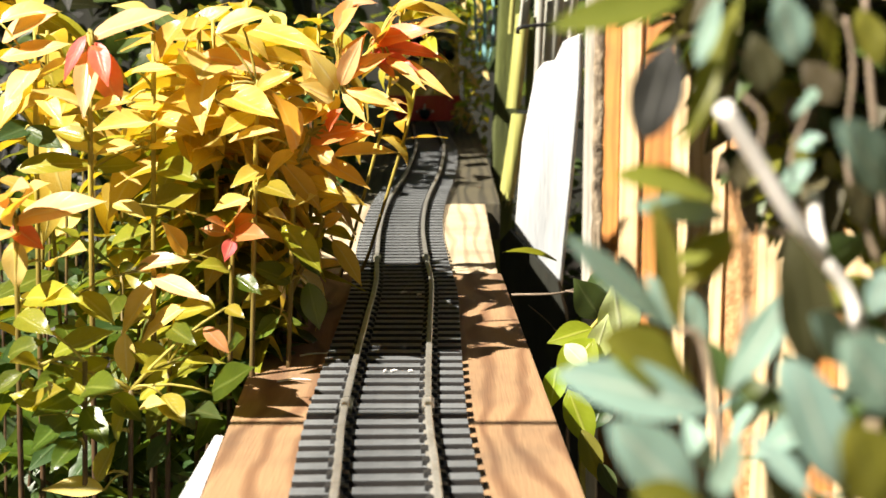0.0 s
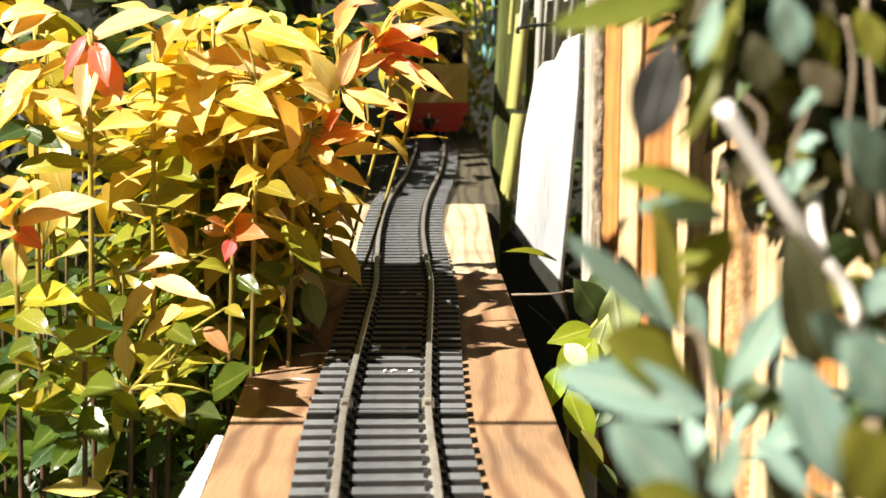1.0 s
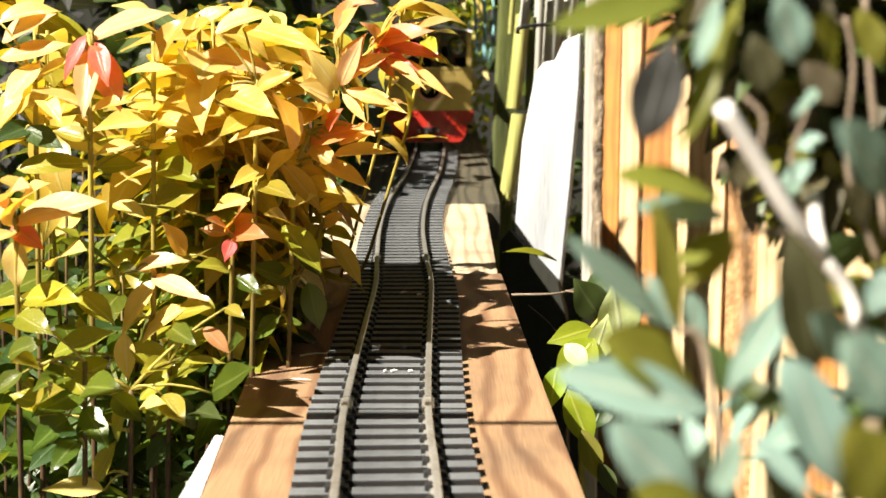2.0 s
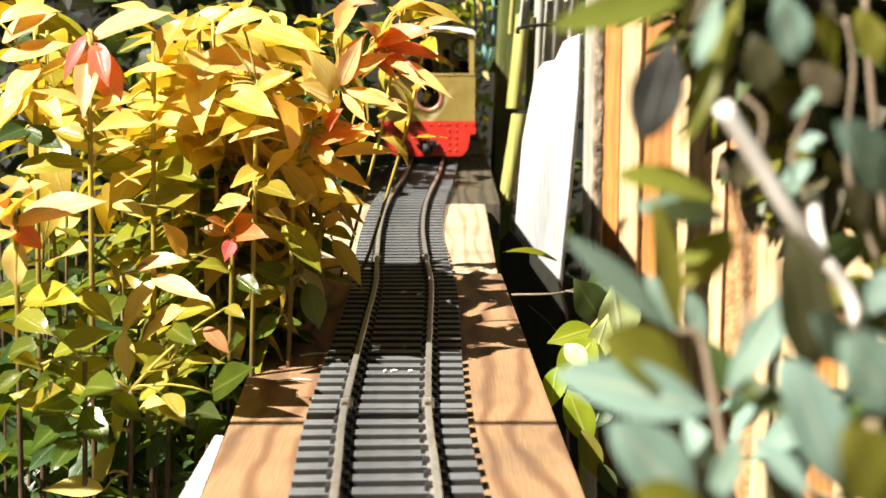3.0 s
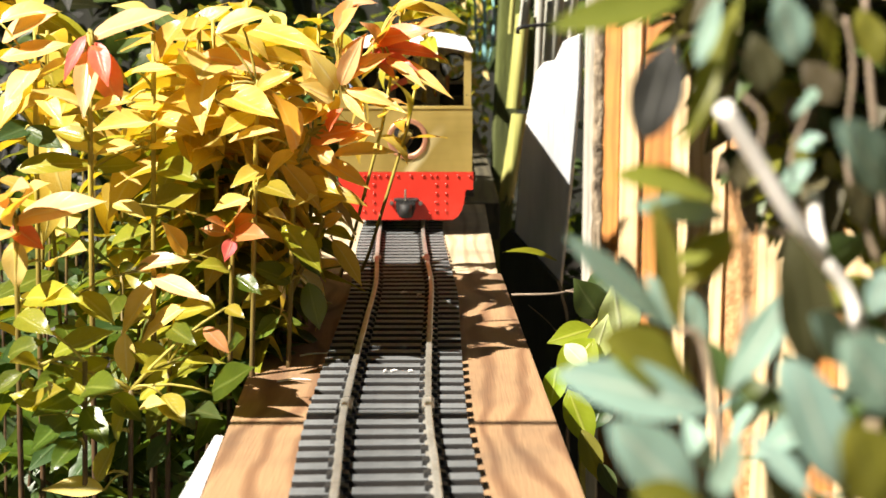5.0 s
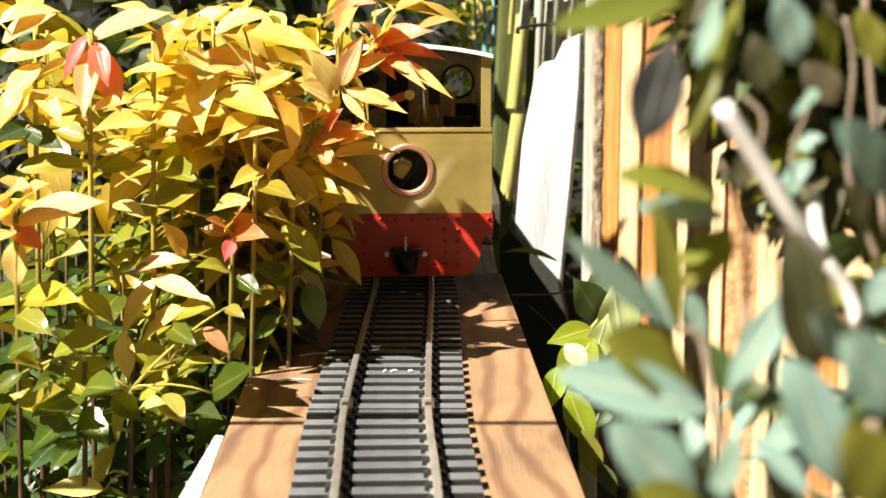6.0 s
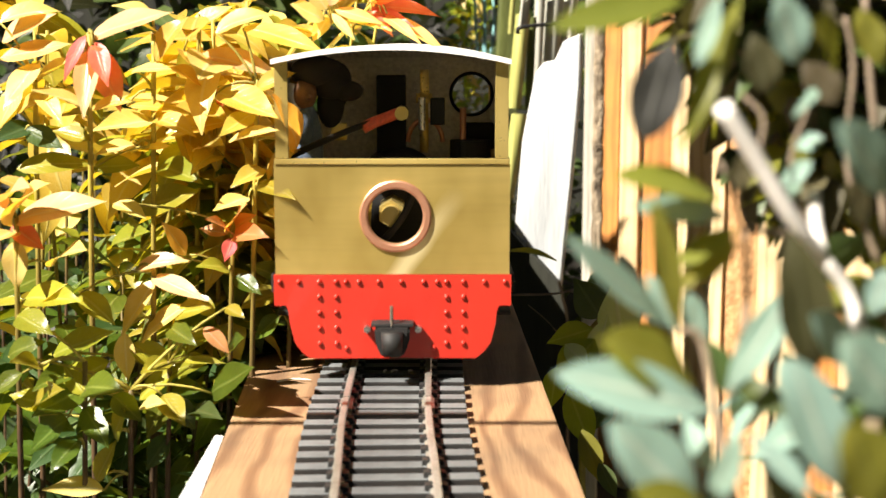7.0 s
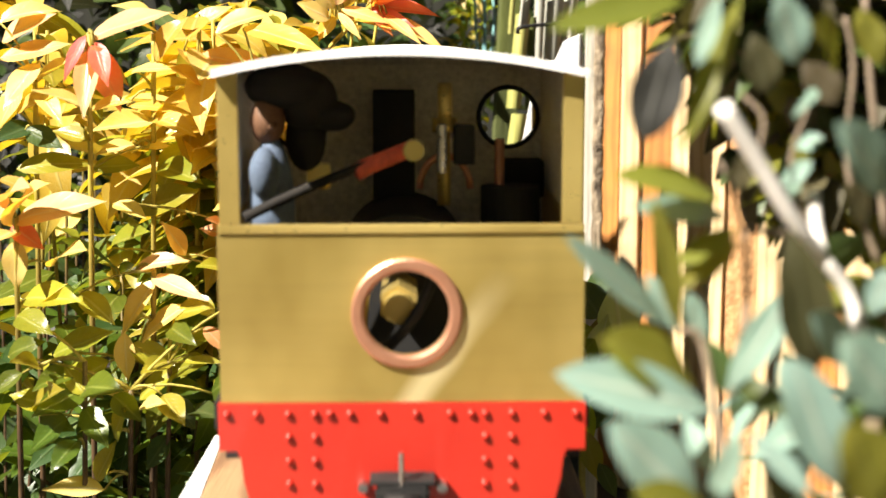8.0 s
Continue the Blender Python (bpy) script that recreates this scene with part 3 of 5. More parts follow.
    # rear wall of the cab with two round windows
    rear = part("cab_rear_wall", slab_with_hole(bmesh.new(), -0.0498, 0.0498, 0.0424, 0.1350, [(-0.0375, 0.1165, 0.0103), (0.0375, 0.1165, 0.0103)], 0.115, 0.1165), CAB_LINING, loco, "cream painted cab wall with round windows")
    for s in (-1, 1):
        rim = bmesh.new()
        tube(rim, [(s * 0.0375 + 0.0106 * math.cos(k * math.tau / 32), 0.1147, 0.1165 + 0.0106 * math.sin(k * math.tau / 32)) for k in range(33)], 0.0009, 0.0009, 6)
        part("window_rim", rim, BLACK, rear)
    # curved roof
    roof = bmesh.new()
    arc = [(x, 0.1418 - 0.0060 * (abs(x) / 0.0512) ** 2.0) for x in np.linspace(-0.0512, 0.0512, 21)]
    prism(roof, [(x, z) for x, z in arc] + [(x, z - 0.0022) for x, z in arc[::-1]], -0.004, 0.27)
    part("roof", roof, WHITE, loco, "white painted curved roof")
    head = bmesh.new()
    arc2 = [(x, 0.1393 - 0.0060 * (abs(x) / 0.0525) ** 2.0) for x in np.linspace(-0.0496, 0.0496, 21)]
    prism(head, arc2 + [(0.0496, 0.1300), (-0.0496, 0.1300)], 0.1172, 0.1183)
    part("cab_header", head, CAB_LINING, loco)
    part("cab_floor", box(bmesh.new(), -0.050, 0.050, 0.003, 0.1145, 0.0424, 0.0440), BLACK, loco)
    # boiler end and burner behind the porthole
    bl = bmesh.new()
    rod(bl, (0.0, 0.046, 0.068), (0.0, 0.113, 0.068), 0.022, seg=36)
    part("boiler", bl, BLACK, loco, "black boiler")
    bn = bmesh.new()
    rod(bn, (-0.001, 0.020, 0.0665), (-0.001, 0.0458, 0.0665), 0.0062, seg=6)
    rod(bn, (-0.001, 0.014, 0.0665), (-0.001, 0.0205, 0.0665), 0.0042, seg=16)
    part("burner", bn, BRASS, loco, "brass gas burner nut")
    part("gas_pipe", tube(bmesh.new(), bow((0.0105, 0.010, 0.082), (-0.006, 0.008, 0.055), (0.002, 0.0, -0.002)), 0.0016, 0.0016, 8), BLACK, loco, "black rubber hose")
    part("valve", rod(bmesh.new(), (-0.0125, 0.018, 0.073), (-0.0125, 0.018, 0.058), 0.003, 0.0022), BRASS, loco)
    # cab fittings
    part("chimney_base", box(bmesh.new(), -0.0105, 0.0040, 0.066, 0.079, 0.0442, 0.1265, 0.0008), BLACK, loco, "dark upright box")
    g = bmesh.new()
    rod(g, (0.0135, 0.050, 0.090), (0.0135, 0.050, 0.118), 0.0022)
    rod(g, (0.0115, 0.050, 0.1225), (0.0160, 0.050, 0.1225), 0.0075, seg=20)
    rod(g, (0.0135, 0.050, 0.114), (0.0135, 0.050, 0.1185), 0.0045, seg=6)
    part("pressure_gauge", g, BRASS, loco, "brass pressure gauge seen edge on", True)
    part("sight_glass", rod(bmesh.new(), (0.0125, 0.043, 0.1015), (0.0125, 0.043, 0.117), 0.0017), STEEL, loco, "bright tube")
    part("valve_block", box(bmesh.new(), 0.0165, 0.0235, 0.046, 0.052, 0.1035, 0.1165, 0.0008), BLACK, loco)
    lv = part("lever", tube(bmesh.new(), bow((-0.046, 0.012, 0.0925), (0.006, 0.03, 0.1125), (0, 0, 0.001), 6), 0.0016, 0.0013, 8), HAT, loco, "regulator lever with a red sleeve")
    part("sleeve", tube(bmesh.new(), [(-0.0140, 0.024, 0.1043), (-0.010, 0.0252, 0.1064), (-0.001, 0.028, 0.1098), (0.004, 0.030, 0.1116)], 0.0027, 0.0025, 12), GRIP, lv, "red sleeve")
    part("boss", rod(bmesh.new(), (0.0035, 0.025, 0.1108), (0.0035, 0.032, 0.1108), 0.0032, seg=20), BRASS, lv)
    v = bmesh.new()
    box(v, -0.030, -0.0225, 0.034, 0.040, 0.0975, 0.1055, 0.0012)
    part("oiler", v, BRASS, loco, "small brass block")
    part("pillar_valve", rod(bmesh.new(), (0.0325, 0.058, 0.0932), (0.0325, 0.058, 0.111), 0.0016), COPPER, loco)
    part("toolbox", box(bmesh.new(), 0.034, 0.0485, 0.062, 0.078, 0.090, 0.1025, 0.001), HAT, loco)
    part("gas_tank", rod(bmesh.new(), (0.036, 0.055, 0.050), (0.036, 0.055, 0.0955), 0.010, seg=24), BLACK, loco)
    part("pipe_loop", tube(bmesh.new(), [(0.014 + 0.0085 * math.cos(a), 0.056, 0.0945 + 0.011 * math.sin(a)) for a in np.linspace(0, math.pi, 12)], 0.0012, 0.0012, 6), COPPER, loco)
    # fittings stand further back in the deep cab
    for o in loco.children:
        if o.name.split(".")[0] in ("chimney_base", "pressure_gauge", "sight_glass", "valve_block", "lever", "oiler", "pillar_valve", "toolbox", "gas_tank", "pipe_loop"):
            o.location.y += 0.43 * sum(v.co.y for v in o.data.vertices) / len(o.data.vertices)
    return loco


def build_driver(loco):
    """A small painted figure, one plain mesh, at the cab side."""
    bm = bmesh.new()

    def blob(c, r, mat):
        g = bmesh.ops.create_uvsphere(bm, u_segments=14, v_segments=9, radius=1.0, matrix=Matrix.Translation(c) @ Matrix.Diagonal((*r, 1)))
        for f in {f for q in g["verts"] for f in q.link_faces}:
            f.material_index, f.smooth = mat, True
    blob((-0.040, 0.030, 0.092), (0.0072, 0.008, 0.023), 0)
    blob((-0.0415, 0.022, 0.104), (0.0045, 0.006, 0.008), 0)
    blob((-0.041, 0.030, 0.1195), (0.0055, 0.0062, 0.0075), 1)
    blob((-0.039, 0.026, 0.118), (0.0016, 0.003, 0.0016), 1)
    blob((-0.036, 0.034, 0.1295), (0.0125, 0.012, 0.0075), 2)
    blob((-0.0295, 0.036, 0.1255), (0.0098, 0.010, 0.0095), 2)
    blob((-0.0215, 0.036, 0.1205), (0.0072, 0.009, 0.0048), 2)
    blob((-0.030, 0.038, 0.114), (0.0065, 0.006, 0.011), 2)
    box(bm, -0.046, -0.034, 0.026, 0.036, 0.0442, 0.075)
    bmesh.ops.translate(bm, verts=bm.verts[:], vec=(0, 0.013, 0))
    return part("figure", bm, [BLUE_CLOTH, SKIN, HAT], loco, "painted model figure in a blue jacket and dark hat")


# ---- fence, boards and posts beside the track ----
def fence_and_boards():
    fence = tagged(new("fence"), "sunlit cedar picket fence with rough-sawn boards", "fence", kind="structure")
    # pickets mostly alternate between a pale and an orange wood
    for a, b, m, dy in (
        (-0.0010, 0.0262, PICKET_RED, 0),
        (0.0312, 0.0590, PICKET, -0.006),
        (0.0619, 0.1017, PICKET_RED, 0.003),
        (0.1049, 0.1806, PICKET, -0.006),
        (0.1821, 0.2241, ROUGH_SAWN, 0.002),
        (0.2271, 0.2864, PICKET, -0.006),
        (0.2892, 0.3338, PICKET_RED, 0.003),
        (0.3365, 0.3942, PICKET, -0.006),
        (0.3968, 0.4521, PICKET_RED, 0.003),
        (0.4547, 0.5198, PICKET, -0.004),
    ):
        bm = box(bmesh.new(), a, b, dy, dy + 0.012, -0.62, 0.165 + 0.01 * random.random(), 0.0015)
        part("picket", bm, m, fence)
    for z in (-0.36, 0.05):
        part("fence_rail", box(bmesh.new(), -0.01, 0.53, 0.0165, 0.045, z - 0.03, z + 0.03, 0.002), PICKET_RED, fence)
    fence.location, fence.rotation_euler = (0.2125, 1.82, 0.153), (0, 0, radians(-34.8))
    post = thing("fence_post", (0.1795, 1.62, 0.153), "pale split fence post with flaking bark down one side", "fence post")
    bm = box(bmesh.new(), -0.0105, 0.0105, -0.010, 0.013, -0.63, 0.20, 0.003)
    part("timber", bm, SPLIT_WOOD, post, "pale split timber")
    bm = bmesh.new()
    rows = [[bm.verts.new((x + 0.0016 * noise.noise(Vector((3, 0, z * 55))), -0.0102 - (0.0 if k in (0, 5) else 0.0035 + 0.003 * noise.noise(Vector((x * 160, 5, z * 70)))), z)) for k, x in enumerate(np.linspace(-0.002, 0.0112, 6))] for z in np.linspace(-0.3, 0.2, 120)]
    for p, q in zip(rows, rows[1:]):
        for k in range(5):
            bm.faces.new((p[k], p[k + 1], q[k + 1], q[k]))
    part("bark", bm, BARK, post, "dark flaking bark", True)
    # whitewashed broken board that leans beside the track
    bm = bmesh.new()
    prism(bm, [(-0.011, 0.093), (-0.003, 0.103), (0.008, 0.105), (0.0164, 0.123), (0.0335, 0.131), (0.032, 0.082), (0.0246, 0.0), (0.011, -0.131), (0.002, -0.122), (-0.022, -0.088), (-0.034, -0.071), (-0.0246, 0.027)], -0.005, 0.006)
    bmesh.ops.bevel(bm, geom=bm.edges[:], offset=0.0012, segments=1, affect="EDGES")
    o = finish("leaning_board", bm, WHITE_WOOD)
    o.matrix_world = Matrix.Translation((0.0972, 1.251, 0.0357)) @ pose(0, 0, 0, 4, 0, -18) @ Matrix.Scale(0.955, 4)
    tagged(o, "whitewashed broken board leaning beside the track", "board")
    # a separate near-black board below the white one
    bm = bmesh.new()
    prism(bm, [(-0.046, -0.44), (0.030, -0.44), (0.026, -0.02), (0.018, 0.012), (-0.030, 0.062), (-0.040, 0.050)], 0.0, 0.012)
    o = finish("dark_board", bm, DARK_POST)
    o.matrix_world = Matrix.Translation((0.0903, 1.247, -0.0804)) @ pose(0, 0, 0, 3, 0, -18) @ Matrix.Scale(0.955, 4)
    tagged(o, "dark board below the whitewashed one", "board")
    bm = bmesh.new()
    box(bm, -0.013, 0.013, -0.012, 0.012, -0.58, 0.200, 0.003)
    o = finish("mossy_post", bm, MOSSY_POST)
    o.matrix_world = Matrix.Translation((0.073, 1.60, 0.0649)) @ pose(0, 0, 0, 0, 2.5, 8)
    tagged(o, "dark green mossy timber post mostly in shade", "post")
    # split canes hung in two tiers between the post and the leaning board
    screen = thing("cane_screen", (0.085, 1.40, 0.05), "split yellow-green and grey canes with ragged ends", "cane screen")
    org = screen.location
    cane(screen, (0.0822, 1.4000, 0.1802), (0.0726, 1.4000, 0.0846), 0.0152, CANE, 0.0)
    cane(screen, (0.0788, 1.3850, 0.0796), (0.0634, 1.3850, -0.0189), 0.0173, CANE, 0.25)
    cane(screen, (0.0921, 1.4100, 0.1775), (0.0889, 1.4100, 0.0824), 0.0082, MOSSY_POST, 0)
    cane(screen, (0.1018, 1.4300, 0.2125), (0.0967, 1.4300, 0.0873), 0.0107, GREY_CANE, 0.0)
    cane(screen, (0.0859, 1.3900, 0.2108), (0.0806, 1.3900, 0.1659), 0.0093, GREY_CANE, 0)
    cane(screen, (0.1184, 1.4400, 0.2129), (0.1119, 1.4400, 0.1223), 0.0204, GREY_CANE, 0.0)
    cane(screen, (0.1341, 1.4500, 0.2133), (0.1320, 1.4500, 0.1517), 0.0181, SPLIT_WOOD, 0.0)
    cane(screen, (0.0712, 1.3800, 0.2104), (0.0676, 1.3800, 0.1602), 0.0046, CANE, 0.0)
    part("tie_wire", tube(bmesh.new(), [Vector(p) - org for p in smooth_line([(0.0747, 1.3750, 0.1602), (0.0797, 1.3750, 0.1669), (0.1329, 1.4000, 0.1717)], 5)], 0.0022, 0.0018, 8), BLACK, screen, "dark wire binding", True)


def cane(screen, top, foot, width, material, ragged):
    """A split cane: a shallow trough of wood between two points, its lower end cut straight or frayed."""
    top, foot = Vector(top), Vector(foot)
    bm = bmesh.new()
    n, m = 8, 10
    for side in (0.0, -0.0012):
        grid = []
        for i in range(m + 1):
            row = []
            for k in range(n + 1):
                u = k / n - 0.5
                q = i / m * (1 - ragged * (0.5 + 0.5 * math.sin(k * 2.6 + 1)) * (1 if i == m else 0))
                c = top.lerp(foot, q) - screen.location
                row.append(bm.verts.new((c.x + u * width * (1 - 0.45 * ragged * q), c.y + 0.5 * width * (4 * u * u) * 0.7 - side, c.z)))
            grid.append(row)
        for a, b in zip(grid, grid[1:]):
            for k in range(n):
                bm.faces.new((a[k], a[k + 1], b[k + 1], b[k]))
    bmesh.ops.recalc_face_normals(bm, faces=bm.faces[:])
    return part("cane", bm, material, screen, smooth=True)


# ---- gold spirea bushes ----
LEAVES = {}
for nm, m in (("red", L_RED), ("orange", L_ORANGE), ("yellow", L_YELLOW), ("cream", L_CREAM), ("lime", L_LIME), ("green", L_GREEN), ("shade", L_SHADE)):
    LEAVES[nm] = [leaf_mesh("leaf", m, 1.0, (0.26 if nm == "red" else 0.33) + 0.03 * i, 0.42 - 0.07 * i, (0.6, 1.0, 1.5, 0.3)[i], 8, 0.38 + 0.02 * i, 2, 0.02) for i in range(4)]


def put_leaf(parent, me, p, d, size, roll, name="leaf"):
    o = new(name, me)
    o.parent = parent
    o.matrix_local = aim(p, d, roll) @ Matrix.Scale(size, 4)
    return o


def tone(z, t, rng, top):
    """Leaf colour: young and warm at the top; greener towards the ground, where dark leaves paint the shade."""
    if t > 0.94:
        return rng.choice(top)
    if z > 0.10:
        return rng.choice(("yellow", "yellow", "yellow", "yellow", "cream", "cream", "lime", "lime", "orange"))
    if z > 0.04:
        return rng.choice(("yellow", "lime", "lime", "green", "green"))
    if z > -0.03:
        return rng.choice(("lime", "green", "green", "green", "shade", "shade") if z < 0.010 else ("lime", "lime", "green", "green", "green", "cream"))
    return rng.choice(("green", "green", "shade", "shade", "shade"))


def shoot(bush, tip, lean, top, n, size, rng, crown=6, rise=0.55, low=1.0, droop=0.0):
    """One stem with its leaves: a whorl of young leaves at its tip, older ones below. The stem's origin is its base."""
    tip = Vector(tip)
    base = Vector((tip.x + lean[0] * 1.4, tip.y + lean[1], -0.45))
    pts = bow((0, 0, 0), tip - base, (-lean[0] * 0.25, -lean[1] * 0.25, 0), 8)
    stem = part("stem", tube(bmesh.new(), pts, 0.0016, 0.0010, 6), SHOOT, bush, smooth=True)
    stem.location = base - bush.location
    total = len(pts) - 1
    for i in range(n):
        t = rise + (0.97 - rise) * (i + rng.random() * 0.6) / n
        f = t * total
        j = min(int(f), total - 1)
        p = pts[j].lerp(pts[j + 1], f - j)
        az = i * 2.4 + rng.uniform(-0.4, 0.4)
        d = Vector((math.cos(az), math.sin(az), rng.uniform(-0.4, 0.45)))
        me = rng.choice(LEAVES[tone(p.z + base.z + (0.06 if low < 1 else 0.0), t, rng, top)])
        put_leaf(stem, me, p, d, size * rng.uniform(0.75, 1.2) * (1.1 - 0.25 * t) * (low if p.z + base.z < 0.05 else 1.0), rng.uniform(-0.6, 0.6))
    young = top if tip.z > 0.06 or crown > 7 else ("lime", "green", "green", "cream")
    for i in range(crown):
        az = i * 2.4 + rng.uniform(-0.3, 0.3)
        k = i / crown
        d = Vector((math.cos(az), math.sin(az), -0.3 + 1.0 * k + rng.uniform(-0.25, 0.25) - droop))
        q = pts[-1].lerp(pts[-2], 0.35 * (1 - k))
        put_leaf(stem, rng.choice(LEAVES[rng.choice(young)]), q, d, size * rng.uniform(0.85, 1.15) * (1.1 - 0.4 * k), rng.uniform(-0.5, 0.5))
    return stem


TONES = {"r": L_RED, "o": L_ORANGE, "p": L_PEACH, "c": L_CREAM, "y": L_YELLOW, "l": L_LIME, "g": L_GREEN, "s": L_SHADE}


def lay_leaf(parent, origin, a, b, width, tilt, material, curl=0.35, fold=0.25, belly=0.42):
    """One leaf from a to b, its face tilted from level by so many degrees."""
    a, b = Vector(a), Vector(b)
    d = b - a
    x = d.normalized()
    z = Vector((0, -math.sin(radians(tilt)), math.cos(radians(tilt))))
    z = (z - x * z.dot(x)).normalized()
    x = (d + z * d.length * curl * 0.45).normalized()
    y = z.cross(x).normalized()
    z = x.cross(y)
    o = new("leaf", leaf_mesh("leaf", material, d.length * 1.05, width, fold, curl, 9, belly, 4, 0.025))
    o.parent = parent
    o.matrix_local = Matrix.Translation(a - origin) @ Matrix((x, y, z)).transposed().to_4x4()
    return o


def spray(bush, tip, leaves, lean=(-0.015, 0.02)):
    """A stem with leaves set one by one: tone, foot, point, width, and the tilt of its face from level. The stem's origin is its base."""
    tip = Vector(tip)
    base = Vector((tip.x + lean[0], tip.y + lean[1], -0.45))
    line = bow((0, 0, 0), tip - base, (lean[0] * (0.45 if lean[0] < -0.05 else 0.3), 0.008, 0.05 if lean[0] < -0.05 else 0), 24)
    stem = part("stem", tube(bmesh.new(), line, 0.0019, 0.0011, 7), SHOOT, bush, smooth=True)
    stem.location = base - bush.location
    for k, (key, a, b, width, tilt) in enumerate(leaves):
        a, b = Vector(a), Vector(b)
        lay_leaf(stem, base, a, b, width, tilt, TONES[key], (0.35, 0.7, 0.15, 0.5)[k % 4], 0.20 + 0.12 * (k % 3))
        # a short stalk back to the stem
        root = min(line, key=lambda q: (q - (a - base)).length)
        if (root - (a - base)).length > 0.003:
            part("stalk", tube(bmesh.new(), bow(root, a - base, (0, 0, 0.003), 4), 0.0007, 0.0005, 5), STEM, stem, smooth=True)
    return stem


PUSHED, SWUNG = [], []
GLOW, FIRE, GOLD = ("orange", "orange", "cream"), ("red", "red", "orange"), ("yellow", "yellow", "yellow", "cream", "lime")


def build_bushes():
    rng = random.Random(11)
    label = "golden spirea bush with orange-red young shoots"
    edge = thing("spirea_bush", (-0.11, 0.72, -0.45), label + " overhanging the track", "bush", "spirea bushes")
    near = thing("spirea_bush", (-0.14, 0.58, -0.45), label, "bush", "spirea bushes")
    left = thing("spirea_bush", (-0.22, 0.60, -0.45), label, "bush", "spirea bushes")
    mid = thing("spirea_bush", (-0.14, 0.78, -0.45), "yellow-green spirea bush shading the board", "bush", "spirea bushes")
    back = thing("spirea_bush", (-0.26, 0.82, -0.45), "yellow-green spirea bush with tall straw stems", "bush", "spirea bushes")
    far = thing("spirea_bush", (-0.26, 1.10, -0.45), "yellow-green spirea bush behind the others", "bush", "spirea bushes")
    tall = thing("spirea_bush", (-0.17, 0.70, -0.45), "golden spirea bush shading the track boards", "bush", "spirea bushes")
    # shoots that overhang the track and are brushed aside by the locomotive
    for tip, lean, top, n, size, crown, push in (
        ((-0.0859, 0.6448, 0.0253), (-0.03, 0.02), ("lime", "green"), 20, 0.038, 8, (4.5, 0.0, 0.0)),
        ((-0.0811, 0.68, 0.0664), (-0.03, 0.02), GOLD, 18, 0.042, 8, (5.0, 0.0, 0.0)),
        ((-0.0755, 0.7142, 0.101), (-0.04, 0.02), GOLD, 16, 0.042, 8, (6.0, 0.0, 0.0)),
        ((-0.0651, 0.7244, 0.1671), (-0.06, 0.02), GOLD, 14, 0.040, 9, (4.0, 0.0, 0.0)),
        ((-0.0246, 0.8703, 0.177), (-0.22, 0.03), ("lime", "yellow"), 10, 0.034, 9, (2.5, 0.03, 0.02)),
        ((-0.0068, 0.8699, 0.1745), (-0.25, 0.03), ("lime", "yellow", "orange"), 5, 0.030, 8, (2.5, 0.03, 0.03)),
    ):
        stem = shoot(edge, tip, lean, top, n, size, rng, crown, 0.86 if n < 13 else 0.64, 0.72)
        PUSHED.append((stem, tip[1], push))
    spray(left, (-0.1481, 0.5750, 0.1560), (
        ("p", (-0.1487, 0.5786, 0.1537), (-0.1152, 0.5795, 0.165), 0.0176, 31), ("r", (-0.1458, 0.5717, 0.1513), (-0.1366, 0.5764, 0.1241), 0.0129, 54),
        ("p", (-0.1482, 0.5764, 0.1502), (-0.1483, 0.5616, 0.1225), 0.0106, 40), ("r", (-0.1498, 0.5759, 0.1555), (-0.158, 0.5693, 0.1369), 0.0063, 45),
        ("r", (-0.1458, 0.5744, 0.1525), (-0.1386, 0.564, 0.1352), 0.0091, 54), ("y", (-0.1514, 0.579, 0.1478), (-0.1334, 0.5796, 0.1347), 0.0083, 43),
        ("c", (-0.1487, 0.5746, 0.1254), (-0.168, 0.5605, 0.133), 0.0130, 25), ("y", (-0.1474, 0.5712, 0.1244), (-0.1295, 0.566, 0.1282), 0.0082, 39),
        ("l", (-0.1492, 0.574, 0.1111), (-0.1656, 0.578, 0.1152), 0.0085, 45),
    ))
    spray(left, (-0.1792, 0.6000, 0.1365), (
        ("c", (-0.177, 0.6005, 0.1439), (-0.1882, 0.5846, 0.1249), 0.0128, 24), ("c", (-0.1783, 0.5986, 0.1304), (-0.163, 0.5818, 0.1183), 0.0091, 32),
        ("c", (-0.181, 0.604, 0.1339), (-0.1616, 0.5969, 0.1452), 0.0124, 27), ("c", (-0.1857, 0.6031, 0.134), (-0.1957, 0.6003, 0.1155), 0.0113, 36),
        ("p", (-0.1936, 0.6033, 0.1525), (-0.1696, 0.5994, 0.1646), 0.0137, 43), ("c", (-0.193, 0.5988, 0.161), (-0.1687, 0.6055, 0.1665), 0.0113, 39),
        ("o", (-0.1932, 0.5973, 0.1452), (-0.1634, 0.5991, 0.1518), 0.0109, 48), ("y", (-0.1877, 0.5997, 0.1217), (-0.165, 0.5928, 0.1319), 0.0109, 42),
        ("s", (-0.1816, 0.6034, 0.1153), (-0.1958, 0.592, 0.1098), 0.0104, 55), ("l", (-0.1886, 0.5988, 0.0968), (-0.1558, 0.6027, 0.099), 0.0116, 51),
        ("s", (-0.1843, 0.5997, 0.1143), (-0.1668, 0.5939, 0.1067), 0.0108, 57),
    ))
